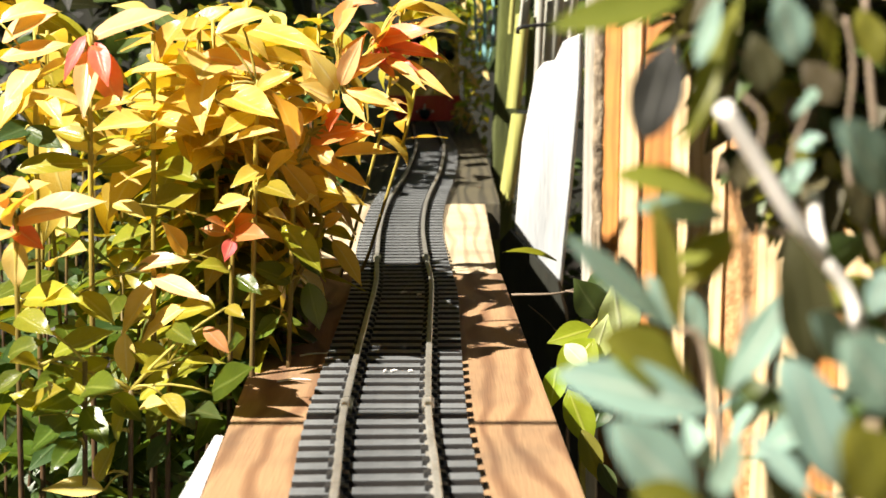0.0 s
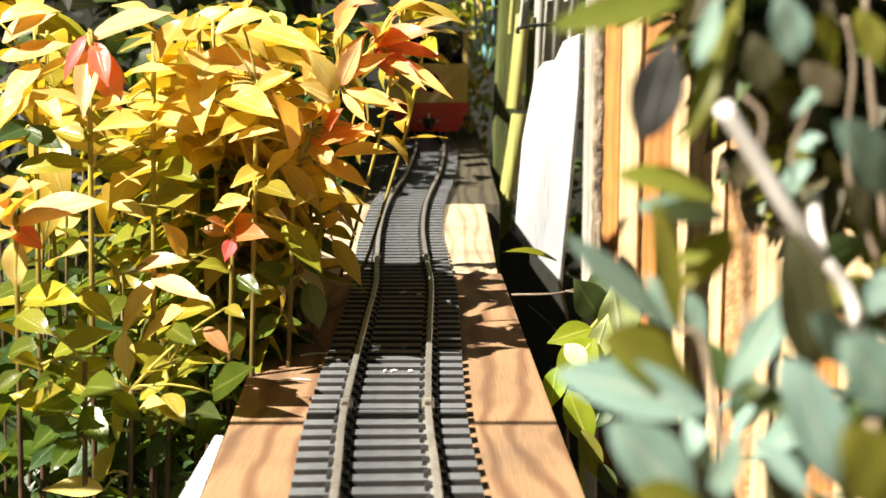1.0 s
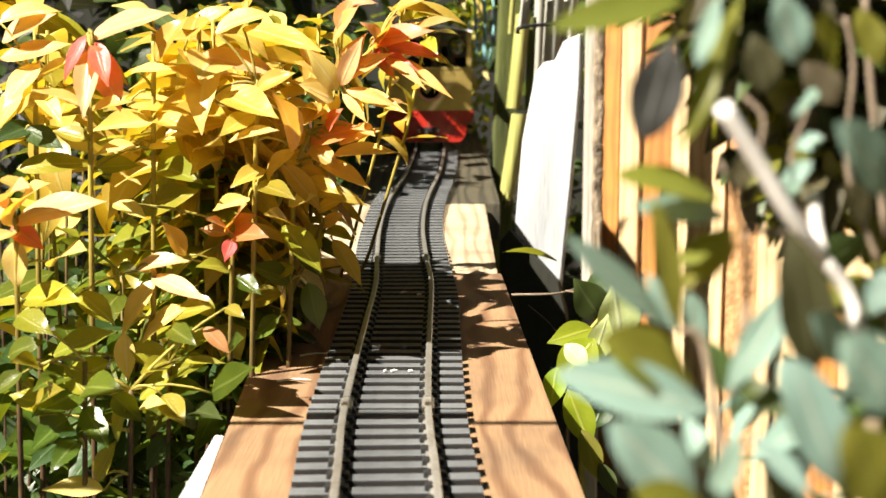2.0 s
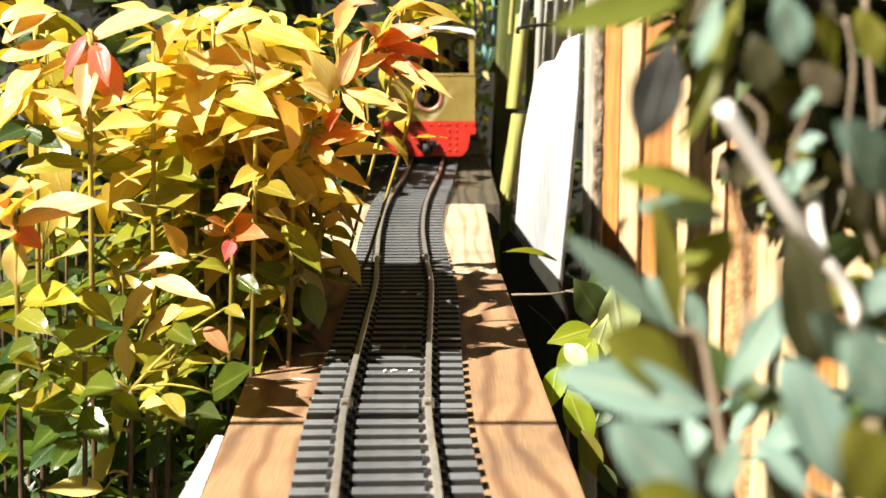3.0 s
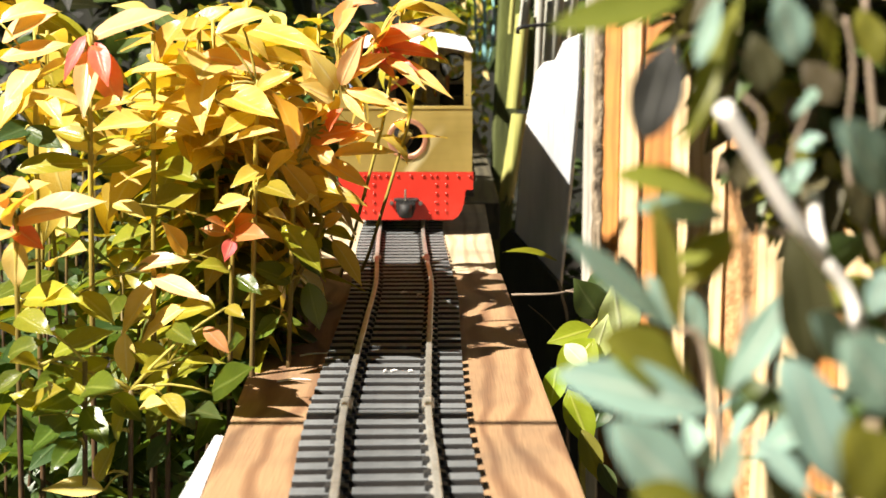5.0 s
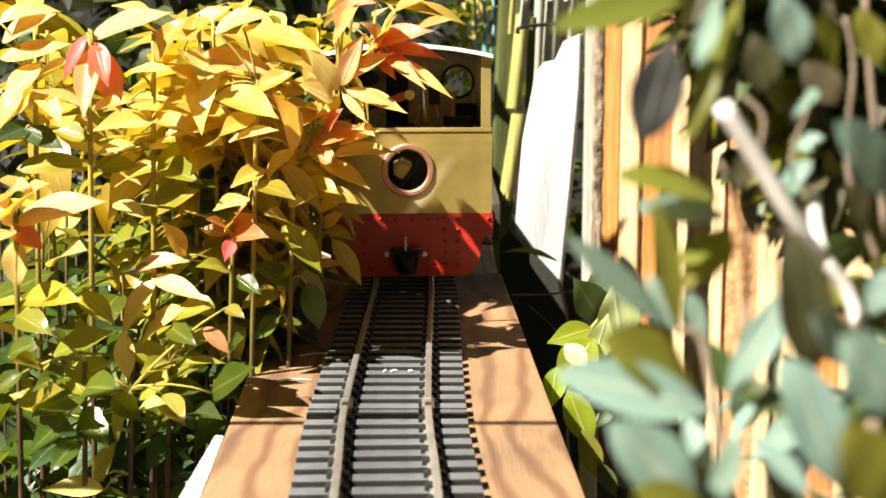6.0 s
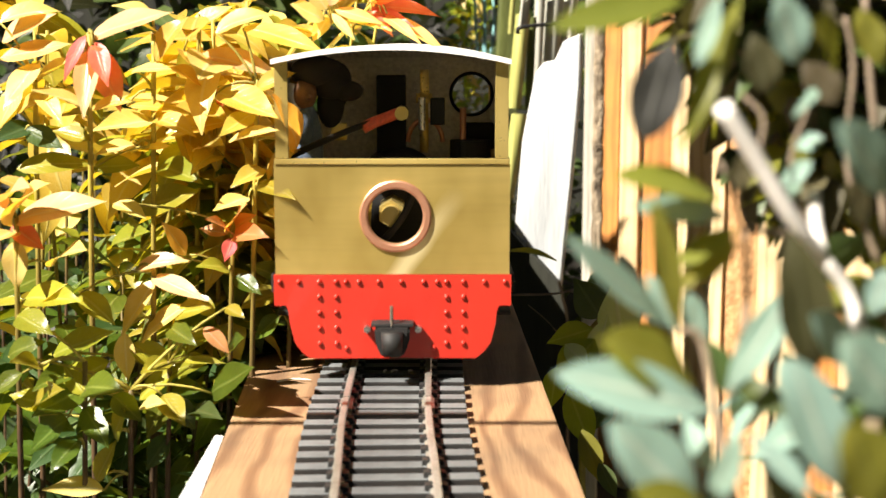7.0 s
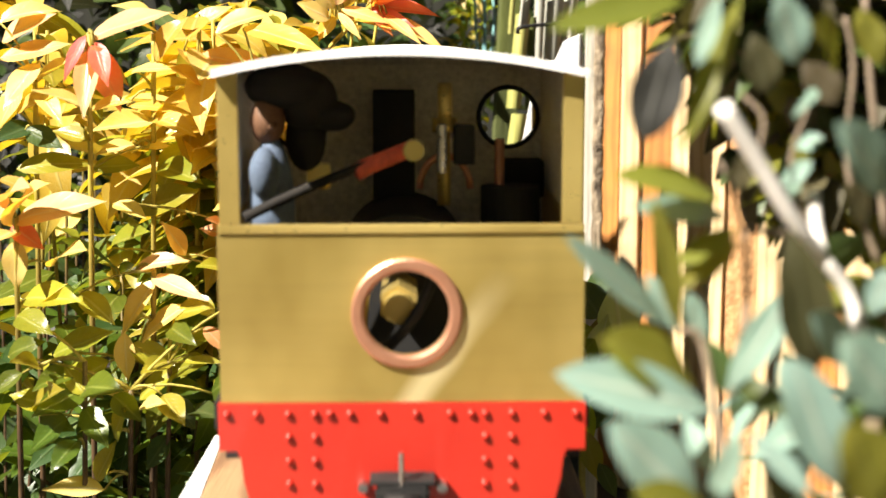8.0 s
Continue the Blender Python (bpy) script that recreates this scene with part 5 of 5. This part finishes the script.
def build_thickets():
    rng = random.Random(5)

    # one dark leaf colour throughout, painting the shade under the bushes
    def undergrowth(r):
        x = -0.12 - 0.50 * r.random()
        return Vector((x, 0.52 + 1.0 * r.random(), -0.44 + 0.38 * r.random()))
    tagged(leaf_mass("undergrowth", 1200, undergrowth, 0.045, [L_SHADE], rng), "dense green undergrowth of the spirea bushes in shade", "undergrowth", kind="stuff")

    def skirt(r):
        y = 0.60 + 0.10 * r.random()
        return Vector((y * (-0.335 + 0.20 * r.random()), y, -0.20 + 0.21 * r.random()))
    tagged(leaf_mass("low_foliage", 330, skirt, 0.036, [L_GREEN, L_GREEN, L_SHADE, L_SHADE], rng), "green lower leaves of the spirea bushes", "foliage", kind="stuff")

    # hidden behind the bushes, added to keep sun off the far boards
    def verge(r):
        return Vector((-0.28 + 0.183 * r.random() ** 0.6, 1.21 + 0.40 * r.random(), -0.12 + 0.29 * r.random()))
    tagged(leaf_mass("verge_foliage", 1100, verge, 0.04, [L_GREEN, L_SHADE, L_SHADE], rng), "green leaves added beside the far track to shade it", "foliage", kind="stuff")

    # outside the view on the left, added to shade the low leaves
    def outer(r):
        return Vector((-0.56 + 0.24 * r.random(), 0.42 + 0.40 * r.random(), -0.45 + 0.56 * r.random()))
    tagged(leaf_mass("shrubbery", 420, outer, 0.05, [L_YELLOW, L_LIME, L_GREEN, L_GREEN], rng), "unseen spirea leaves added to shade the bushes' lower side", "shrubbery", kind="stuff")

    # dark leaf colours stand in for the deep shade behind the bushes
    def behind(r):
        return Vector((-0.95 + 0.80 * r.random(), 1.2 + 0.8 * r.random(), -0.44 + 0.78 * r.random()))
    tagged(leaf_mass("foliage", 3000, behind, 0.055, [L_SHADE, L_SHADE, L_SHADE, L_DARK], rng), "foliage behind the track, coloured dark for shade", "foliage", kind="stuff")

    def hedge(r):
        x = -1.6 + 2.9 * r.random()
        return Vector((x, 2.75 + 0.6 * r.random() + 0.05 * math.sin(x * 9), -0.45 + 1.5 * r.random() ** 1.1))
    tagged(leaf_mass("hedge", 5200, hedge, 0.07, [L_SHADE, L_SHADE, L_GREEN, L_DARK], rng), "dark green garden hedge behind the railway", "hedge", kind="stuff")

    # unseen leaf ring, added to darken reflections and cut the sky's fill
    def garden(r):
        a = r.uniform(-2.9, 0.25)
        d = 1.9 + 0.5 * r.random()
        return Vector((d * math.cos(a), d * math.sin(a) + 0.3, -0.45 + 1.25 * r.random()))
    tagged(leaf_mass("garden_hedge", 4200, garden, 0.10, [L_GREEN, L_SHADE, L_LIME, L_SHADE], rng), "unseen green hedge added around the camera for reflections", "hedge", kind="stuff")

    # unseen tree added to shade the far track, its edge sloped with the sun
    def canopy(r):
        y, z = 1.46 + 1.15 * r.random(), 0.27 + 0.45 * r.random()
        return Vector((-0.035 - 0.76 * (z - 0.27) - 0.03 * (y < 1.7) - 0.62 * r.random(), y, z))
    tree = thing("shade_tree", (-0.75, 1.7, -0.45), "unseen leafy tree added to shade the far track", "tree")
    part("trunk", tube(bmesh.new(), bow((0, 0, 0), (0.25, -0.1, 0.88), (0.02, 0.05, 0)), 0.03, 0.012, 10), TWIG, tree)
    cr = leaf_mass("crown", 4600, canopy, 0.07, [L_SHADE, L_SHADE, L_GREEN, L_DARK], rng)
    cr.parent, cr.location = tree, (0.75, -1.7, 0.45)


# ---- blue-green shrub close to the camera ----
def blade(plant, base, tip, width, material, roll=0.0, curl=0.35, broad=1.3):
    base, tip = Vector(base), Vector(tip)
    d = tip - base
    me = leaf_mesh("leaf", material, d.length * 1.03, width * broad, 0.22, curl, 9, 0.56, 4, 0.02)
    o = new("leaf", me)
    o.parent = plant
    o.matrix_local = Matrix.Translation(-plant.location) @ aim(base, d + Vector((0, 0, d.length * curl * 0.4)), roll * 1.3)
    return o


def build_shrub():
    sh = thing("shrub", (0.07, 0.21, -0.45), "blue-green leafy shrub with pale bare branches beside the track", "shrub")
    org = Vector(sh.location)

    def limb(pts, r0, r1, m, label=""):
        part("branch", tube(bmesh.new(), [Vector(p) - org for p in smooth_line(pts, 5)], r0, r1, 8), m, sh, label, True)
    limb([(0.075, 0.21, -0.45), (0.0426, 0.1900, 0.0851)], 0.0012, 0.0007, TWIG)
    limb([(0.095, 0.215, -0.45), (0.0686, 0.2100, 0.0954)], 0.0020, 0.0013, TWIG)
    limb([(0.0426, 0.1900, 0.0851), (0.0399, 0.1920, 0.0990), (0.0377, 0.1940, 0.1100), (0.0339, 0.1940, 0.1112)], 0.0007, 0.0005, TWIG)
    limb([(0.0421, 0.1940, 0.1015), (0.0455, 0.2000, 0.1121), (0.0459, 0.2040, 0.1235), (0.0439, 0.2040, 0.1304), (0.0420, 0.2060, 0.1350)], 0.0006, 0.0004, TWIG)
    limb([(0.0462, 0.2050, 0.1247), (0.0545, 0.2100, 0.1227), (0.0599, 0.2130, 0.1177)], 0.0006, 0.0006, TWIG)
    limb([(0.0686, 0.2100, 0.0954), (0.0656, 0.2130, 0.1113), (0.0600, 0.2120, 0.1192)], 0.0013, 0.0011, PALE_TWIG)
    limb([(0.0600, 0.2120, 0.1192), (0.0545, 0.2090, 0.1253), (0.0480, 0.2070, 0.1349), (0.0419, 0.2050, 0.1434)], 0.0013, 0.0015, PALE_TWIG, "pale bare branch catching the sun")
    limb([(0.0600, 0.2120, 0.1192), (0.0597, 0.2150, 0.1238), (0.0596, 0.2170, 0.1290)], 0.0011, 0.001, PALE_TWIG)
    limb([(0.0483, 0.2080, 0.1348), (0.0494, 0.2100, 0.1412), (0.0466, 0.2120, 0.1447)], 0.0004, 0.0003, TWIG)
    limb([(0.0787, 0.2400, 0.1122), (0.0718, 0.2400, 0.1305), (0.0720, 0.2400, 0.1484), (0.0701, 0.2400, 0.1572)], 0.0007, 0.0004, TWIG)
    limb([(0.0825, 0.2500, 0.1169), (0.0790, 0.2500, 0.1400), (0.0764, 0.2500, 0.1614)], 0.0008, 0.0006, TWIG)
    limb([(0.0606, 0.2140, 0.1189), (0.0566, 0.2200, 0.1324), (0.0595, 0.2220, 0.1423)], 0.0005, 0.0003, TWIG)
    lay_leaf(sh, org, (0.0327, 0.1850, 0.1585), (0.0148, 0.1794, 0.1548), 0.0059, 50, L_OLIVE, 0.15, 0.18, 0.52)
    lay_leaf(sh, org, (0.0326, 0.1960, 0.1532), (0.0289, 0.1952, 0.1394), 0.0078, 82, L_DARK, 0.3, 0.18, 0.52)
    lay_leaf(sh, org, (0.0380, 0.1900, 0.1594), (0.0342, 0.1835, 0.1501), 0.0029, 60, L_BLUE, 0.15, 0.18, 0.52)
    lay_leaf(sh, org, (0.0420, 0.1940, 0.1595), (0.0332, 0.1862, 0.1393), 0.0035, 50, L_OLIVE, 0.45, 0.18, 0.52)
    lay_leaf(sh, org, (0.0474, 0.1950, 0.1603), (0.0505, 0.1962, 0.1503), 0.0063, 60, L_BLUE, 0.15, 0.18, 0.52)
    lay_leaf(sh, org, (0.0414, 0.2000, 0.1295), (0.0255, 0.1942, 0.1340), 0.0065, 40, L_OLIVE, 0.45, 0.18, 0.52)
    lay_leaf(sh, org, (0.0430, 0.2030, 0.1268), (0.0287, 0.1986, 0.1289), 0.0046, 60, L_BLUE, 0.15, 0.18, 0.52)
    lay_leaf(sh, org, (0.0334, 0.1880, 0.1119), (0.0297, 0.1883, 0.1304), 0.0038, 40, L_OLIVE, 0.3, 0.18, 0.52)
    lay_leaf(sh, org, (0.0330, 0.1930, 0.1117), (0.0178, 0.1871, 0.1256), 0.0044, 60, L_BLUE, 0.15, 0.18, 0.52)
    lay_leaf(sh, org, (0.0358, 0.1990, 0.1092), (0.0305, 0.1993, 0.1184), 0.0032, 60, L_BLUE, 0.3, 0.18, 0.52)
    lay_leaf(sh, org, (0.0402, 0.2040, 0.1063), (0.0377, 0.2040, 0.1146), 0.0038, 60, L_BLUE, 0.15, 0.18, 0.52)
    lay_leaf(sh, org, (0.0342, 0.1800, 0.1069), (0.0213, 0.1736, 0.1143), 0.0087, 50, L_OLIVE, 0.3, 0.18, 0.52)
    lay_leaf(sh, org, (0.0398, 0.2030, 0.1080), (0.0438, 0.2013, 0.1002), 0.0049, 55, L_SHADE, 0.45, 0.18, 0.52)
    lay_leaf(sh, org, (0.0407, 0.1900, 0.1027), (0.0501, 0.1916, 0.1176), 0.0053, 60, L_BLUE, 0.3, 0.18, 0.52)
    lay_leaf(sh, org, (0.0434, 0.1980, 0.1028), (0.0497, 0.1909, 0.0996), 0.0046, 55, L_SHADE, 0.45, 0.18, 0.52)
    lay_leaf(sh, org, (0.0361, 0.1760, 0.1041), (0.0155, 0.1714, 0.1102), 0.0078, 60, L_BLUE, 0.3, 0.18, 0.52)
    lay_leaf(sh, org, (0.0331, 0.1680, 0.0937), (0.0214, 0.1651, 0.1051), 0.0085, 60, L_BLUE, 0.15, 0.18, 0.52)
    lay_leaf(sh, org, (0.0328, 0.1600, 0.0958), (0.0230, 0.1545, 0.1001), 0.0049, 50, L_OLIVE, 0.3, 0.18, 0.52)
    lay_leaf(sh, org, (0.0351, 0.1900, 0.0993), (0.0373, 0.1829, 0.0937), 0.0037, 60, L_BLUE, 0.45, 0.18, 0.52)
    lay_leaf(sh, org, (0.0352, 0.1720, 0.0915), (0.0388, 0.1724, 0.1012), 0.0036, 60, L_BLUE, 0.15, 0.18, 0.52)
    lay_leaf(sh, org, (0.0484, 0.1600, 0.0989), (0.0424, 0.1611, 0.1144), 0.0075, 60, L_BLUE, 0.45, 0.18, 0.52)
    lay_leaf(sh, org, (0.0477, 0.1400, 0.1030), (0.0428, 0.1390, 0.1125), 0.0081, 50, L_OLIVE, 0.3, 0.18, 0.52)
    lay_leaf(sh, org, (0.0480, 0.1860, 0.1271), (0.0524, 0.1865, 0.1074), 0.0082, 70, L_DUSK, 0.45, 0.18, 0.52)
    lay_leaf(sh, org, (0.0597, 0.1800, 0.1327), (0.0509, 0.1740, 0.1423), 0.0079, 60, L_BLUE, 0.3, 0.18, 0.52)
    lay_leaf(sh, org, (0.0519, 0.1500, 0.1115), (0.0448, 0.1480, 0.1200), 0.0084, 60, L_BLUE, 0.3, 0.18, 0.52)
    lay_leaf(sh, org, (0.0441, 0.2010, 0.1253), (0.0349, 0.1975, 0.1206), 0.0039, 50, L_OLIVE, 0.15, 0.18, 0.52)
    lay_leaf(sh, org, (0.0452, 0.2050, 0.1230), (0.0361, 0.2001, 0.1166), 0.0044, 40, L_OLIVE, 0.15, 0.18, 0.52)
    lay_leaf(sh, org, (0.0554, 0.2150, 0.1414), (0.0570, 0.2078, 0.1446), 0.0052, 60, L_BLUE, 0.3, 0.18, 0.52)
    lay_leaf(sh, org, (0.0538, 0.2150, 0.1303), (0.0579, 0.2133, 0.1341), 0.0030, 60, L_BLUE, 0.3, 0.18, 0.52)
    lay_leaf(sh, org, (0.0572, 0.2200, 0.1359), (0.0608, 0.2172, 0.1375), 0.0031, 60, L_BLUE, 0.45, 0.18, 0.52)
    lay_leaf(sh, org, (0.0386, 0.1650, 0.1042), (0.0454, 0.1617, 0.0976), 0.0031, 60, L_BLUE, 0.3, 0.18, 0.52)
    lay_leaf(sh, org, (0.0581, 0.2220, 0.1322), (0.0556, 0.2155, 0.1283), 0.0024, 60, L_BLUE, 0.45, 0.18, 0.52)
    lay_leaf(sh, org, (0.0566, 0.1850, 0.1087), (0.0499, 0.1790, 0.1164), 0.0063, 60, L_BLUE, 0.3, 0.18, 0.52)
    lay_leaf(sh, org, (0.0642, 0.2000, 0.1121), (0.0668, 0.2011, 0.1188), 0.0046, 60, L_BLUE, 0.45, 0.18, 0.52)
    lay_leaf(sh, org, (0.0478, 0.1880, 0.1080), (0.0517, 0.1863, 0.1018), 0.0054, 60, L_BLUE, 0.3, 0.18, 0.52)
    lay_leaf(sh, org, (0.0604, 0.2100, 0.1490), (0.0550, 0.2038, 0.1557), 0.0096, 50, L_OLIVE, 0.3, 0.18, 0.52)
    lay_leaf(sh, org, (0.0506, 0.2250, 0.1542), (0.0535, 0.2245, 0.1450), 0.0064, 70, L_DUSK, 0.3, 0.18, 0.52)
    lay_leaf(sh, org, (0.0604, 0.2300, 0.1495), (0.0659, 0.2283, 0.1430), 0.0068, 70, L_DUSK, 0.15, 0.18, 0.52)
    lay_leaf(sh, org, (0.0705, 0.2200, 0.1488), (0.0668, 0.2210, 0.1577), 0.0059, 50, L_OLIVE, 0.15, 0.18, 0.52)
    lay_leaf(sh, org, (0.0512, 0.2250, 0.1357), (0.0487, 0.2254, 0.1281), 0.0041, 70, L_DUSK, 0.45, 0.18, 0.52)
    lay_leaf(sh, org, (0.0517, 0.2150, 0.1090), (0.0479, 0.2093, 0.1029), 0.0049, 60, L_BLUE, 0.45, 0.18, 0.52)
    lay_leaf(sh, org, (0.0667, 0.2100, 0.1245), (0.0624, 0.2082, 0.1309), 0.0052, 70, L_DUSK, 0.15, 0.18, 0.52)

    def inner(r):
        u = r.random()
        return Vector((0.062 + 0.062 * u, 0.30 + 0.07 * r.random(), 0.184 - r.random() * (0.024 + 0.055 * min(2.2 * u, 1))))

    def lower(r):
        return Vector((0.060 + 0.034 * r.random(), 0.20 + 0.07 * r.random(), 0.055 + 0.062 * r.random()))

    # out of view, added only to shade the inner leaves
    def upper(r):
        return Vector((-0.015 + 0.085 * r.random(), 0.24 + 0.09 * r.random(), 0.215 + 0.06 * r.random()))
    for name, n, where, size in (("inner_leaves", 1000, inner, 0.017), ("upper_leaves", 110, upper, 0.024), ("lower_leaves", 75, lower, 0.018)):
        # inner leaves take dark colours that stand in for the shrub's shade
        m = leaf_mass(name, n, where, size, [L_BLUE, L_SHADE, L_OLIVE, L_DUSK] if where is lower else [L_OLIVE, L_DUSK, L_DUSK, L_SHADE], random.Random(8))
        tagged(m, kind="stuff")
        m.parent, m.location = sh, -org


# ---- small plants and twigs at the right edge of the board ----
def build_edge_plants():
    ivy = thing("creeper", (0.075, 0.71, -0.45), "bright green creeper with round leaves beside the board", "creeper")
    org = Vector(ivy.location)
    part("stem", tube(bmesh.new(), [Vector(p) - org for p in smooth_line([(0.08, 0.71, -0.45), (0.0688, 0.6498, -0.0369), (0.0645, 0.6688, -0.007), (0.0874, 0.6735, 0.024)], 6)], 0.002, 0.001, 6), STEM, ivy)
    lay_leaf(ivy, org, (0.0888, 0.6600, 0.0060), (0.0836, 0.6540, 0.0350), 0.0218, 78, L_CREEPER, 0.3, 0.2, 0.45)
    lay_leaf(ivy, org, (0.0827, 0.7000, 0.0092), (0.0687, 0.6940, 0.0302), 0.0193, 72, L_SHADE, 0.3, 0.2, 0.45)
    lay_leaf(ivy, org, (0.0741, 0.6550, 0.0128), (0.0520, 0.6490, 0.0073), 0.0132, 60, L_IVY, 0.3, 0.2, 0.45)
    lay_leaf(ivy, org, (0.0736, 0.6450, 0.0099), (0.0558, 0.6390, -0.0123), 0.0195, 62, L_IVY, 0.3, 0.2, 0.45)
    lay_leaf(ivy, org, (0.0596, 0.6300, -0.0116), (0.0705, 0.6240, -0.0383), 0.0150, 66, L_IVY, 0.3, 0.2, 0.45)
    lay_leaf(ivy, org, (0.0550, 0.6400, -0.0030), (0.0520, 0.6340, -0.0210), 0.0117, 60, L_IVY, 0.3, 0.2, 0.45)
    lay_leaf(ivy, org, (0.0738, 0.6500, -0.0026), (0.0796, 0.6440, 0.0213), 0.0131, 70, L_CREEPER, 0.3, 0.2, 0.45)
    lay_leaf(ivy, org, (0.0584, 0.6350, 0.0093), (0.0688, 0.6290, -0.0003), 0.0105, 60, L_CREEPER, 0.3, 0.2, 0.45)
    lay_leaf(ivy, org, (0.0781, 0.7200, 0.0182), (0.0923, 0.7140, 0.0316), 0.0132, 60, L_SHADE, 0.3, 0.2, 0.45)
    lay_leaf(ivy, org, (0.0646, 0.6100, -0.0253), (0.0722, 0.6040, -0.0478), 0.0112, 60, L_OLIVE, 0.3, 0.2, 0.45)
    lay_leaf(ivy, org, (0.0811, 0.6500, -0.0197), (0.0737, 0.6440, -0.0352), 0.0131, 60, L_SHADE, 0.3, 0.2, 0.45)
    lay_leaf(ivy, org, (0.0715, 0.6000, -0.0384), (0.0788, 0.5940, -0.0525), 0.0083, 60, L_SHADE, 0.3, 0.2, 0.45)
    dry = thing("fallen_leaf", (0.0691, 0.9297, -0.0011), "grey-green dry leaf caught on a twig", "leaf")
    blade(dry, (0.0783, 0.9231, 0.0032), (0.0385, 0.9032, 0.0149), 0.010, L_OLIVE, 0.3, 0.5)
    tw = bmesh.new()
    tube(tw, smooth_line([(0.0432, 0.8423, -0.0054), (0.0717, 0.8425, -0.0047), (0.0944, 0.8712, -0.0056), (0.1146, 0.8986, -0.0152)], 6), 0.0009, 0.0006, 6)
    tube(tw, smooth_line([(0.0771, 0.8427, -0.0029), (0.0949, 0.8425, -0.0047), (0.1092, 0.8717, -0.0027)], 6), 0.0007, 0.0004, 6)
    tube(tw, smooth_line([(0.0521, 0.8133, -0.0063), (0.0642, 0.8118, -0.0165), (0.0728, 0.8102, -0.0267)], 6), 0.0004, 0.0003, 5)
    tagged(finish("twig", tw, TWIG), "thin dry twigs beside the board", "twig")


def build_scraps():
    bits = (((-0.0232, 0.7938, 0.0075), 0.0036, 5), ((-0.014, 0.7866, 0.0078), 0.0026, -20), ((-0.022, 0.5993, 0.0107), 0.0030, 12), ((-0.0261, 0.5991, 0.0096), 0.0020, 50), ((-0.0148, 0.5991, 0.0096), 0.0022, -35), ((-0.062, 0.6499, 0.0111), 0.016, 8), ((-0.0675, 0.5987, 0.0069), 0.015, 4))
    for k, (p, size, turn) in enumerate(bits):
        bm = bmesh.new()
        tube(bm, bow((-size / 2, 0, 0), (size / 2, 0, 0.0004), (0, size * 0.12, 0.0003), 5), 0.0006, 0.0003, 6)
        o = finish("straw_scrap", bm, PALE_TWIG, smooth=True)
        o.matrix_world = pose(p[0], p[1], 0.0050 if k < 5 else 0.0006, 0, 0, turn)
        tagged(o, "pale dry straw scrap lying on the track boards", "straw", "straw scraps")


def build_far_bits():
    rng = random.Random(3)

    def vine(r):
        return Vector((0.012 + 0.050 * r.random(), 1.95 + 0.12 * r.random(), -0.02 + 0.24 * r.random()))
    tagged(leaf_mass("vine", 230, vine, 0.022, [L_IVY, L_IVY, L_CREAM, L_LIME], rng), "pale green vine climbing beside the dark post", "vine", kind="stuff")
    net = bmesh.new()
    for k in range(4):
        tube(net, bow(NET[0] + Vector((0.008 * k, 0, 0)), NET[1] + Vector((0.005 * k, 0, 0)), (0.006 * (k % 2), 0, 0)), 0.0022, 0.0018, 6)
    tagged(finish("netting", net, TEAL), "frayed teal plastic netting strands hanging by a post", "netting")
    back = tagged(finish("wall_back", box(bmesh.new(), -6, 6, 4.2, 4.35, -0.4, 2.2), DARK_POST), "dark garden wall behind the hedge", "wall", kind="structure")


NET = (Vector((0.0427, 1.933, 0.2335)), Vector((0.0491, 1.917, 0.1241)))


def motions():
    path = [(0.0, -0.027, 2.0079), (1.5, -0.0169, 1.6928), (3.0, -0.017, 1.4540), (3.5, -0.018, 1.3509), (4.0, -0.0277, 1.2534), (4.5, -0.0327, 1.1545), (5.25, -0.0262, 0.9779), (5.8, -0.0243, 0.8370), (6.0, -0.0222, 0.7970), (6.2, -0.0203, 0.7560), (6.4, -0.0175, 0.7066),
            (6.6, -0.0200, 0.6656), (6.8, -0.021, 0.6280), (7.0, -0.0221, 0.5850), (7.5, -0.0194, 0.4815), (8.0, -0.0115, 0.3724)]
    rows = []
    for t, x, y in path:
        p = along(station(y))[0]
        q = along(station(y + 0.17))[0]
        w = Vector(((q.x - x) * (1.0 if t < 7.2 else 0.35), q.y - y, q.z - p.z)).normalized()
        rows.append((t, pose(x, y, p.z + 0.0096, math.degrees(math.asin(w.z)), 0, math.degrees(math.atan2(-w.x, w.y)))))
    walk(loco, rows)
    times, ys = [r[0] for r in path], [r[2] for r in path]
    for stem, y, (angle, back, lift) in PUSHED:
        hit = float(np.interp(-(y - 0.012), [-v for v in ys], times))
        b = stem.location.copy()
        keys = []
        for t, k in ((0.0, 0), (hit - 0.12, 0.0), (hit + 0.05, 0.35), (hit + 0.2, 1.0), (hit + 0.35, 1.06), (hit + 0.55, 1.0), (8.0, 1.0)):
            keys.append((min(t, 8.0), pose(b.x, b.y + back * k, b.z + lift * k, 0, -angle * k, 0)))
        walk(stem, keys)
    # shoots in the way swing aside and spring up over the roof
    for stem, moves in SWUNG:
        b = stem.location.copy()
        walk(stem, [(t, pose(b.x, b.y + back, b.z + lift, 0, -angle, 0)) for t, angle, back, lift in [(0.0, 0, 0, 0), *moves, (8.0, *moves[-1][1:])]])


build_ground()
build_boards()
fence_and_boards()
build_thickets()
loco = build_loco()
build_driver(loco)
build_bushes()
build_shrub()
build_edge_plants()
build_far_bits()
build_scraps()
build_track()
motions()
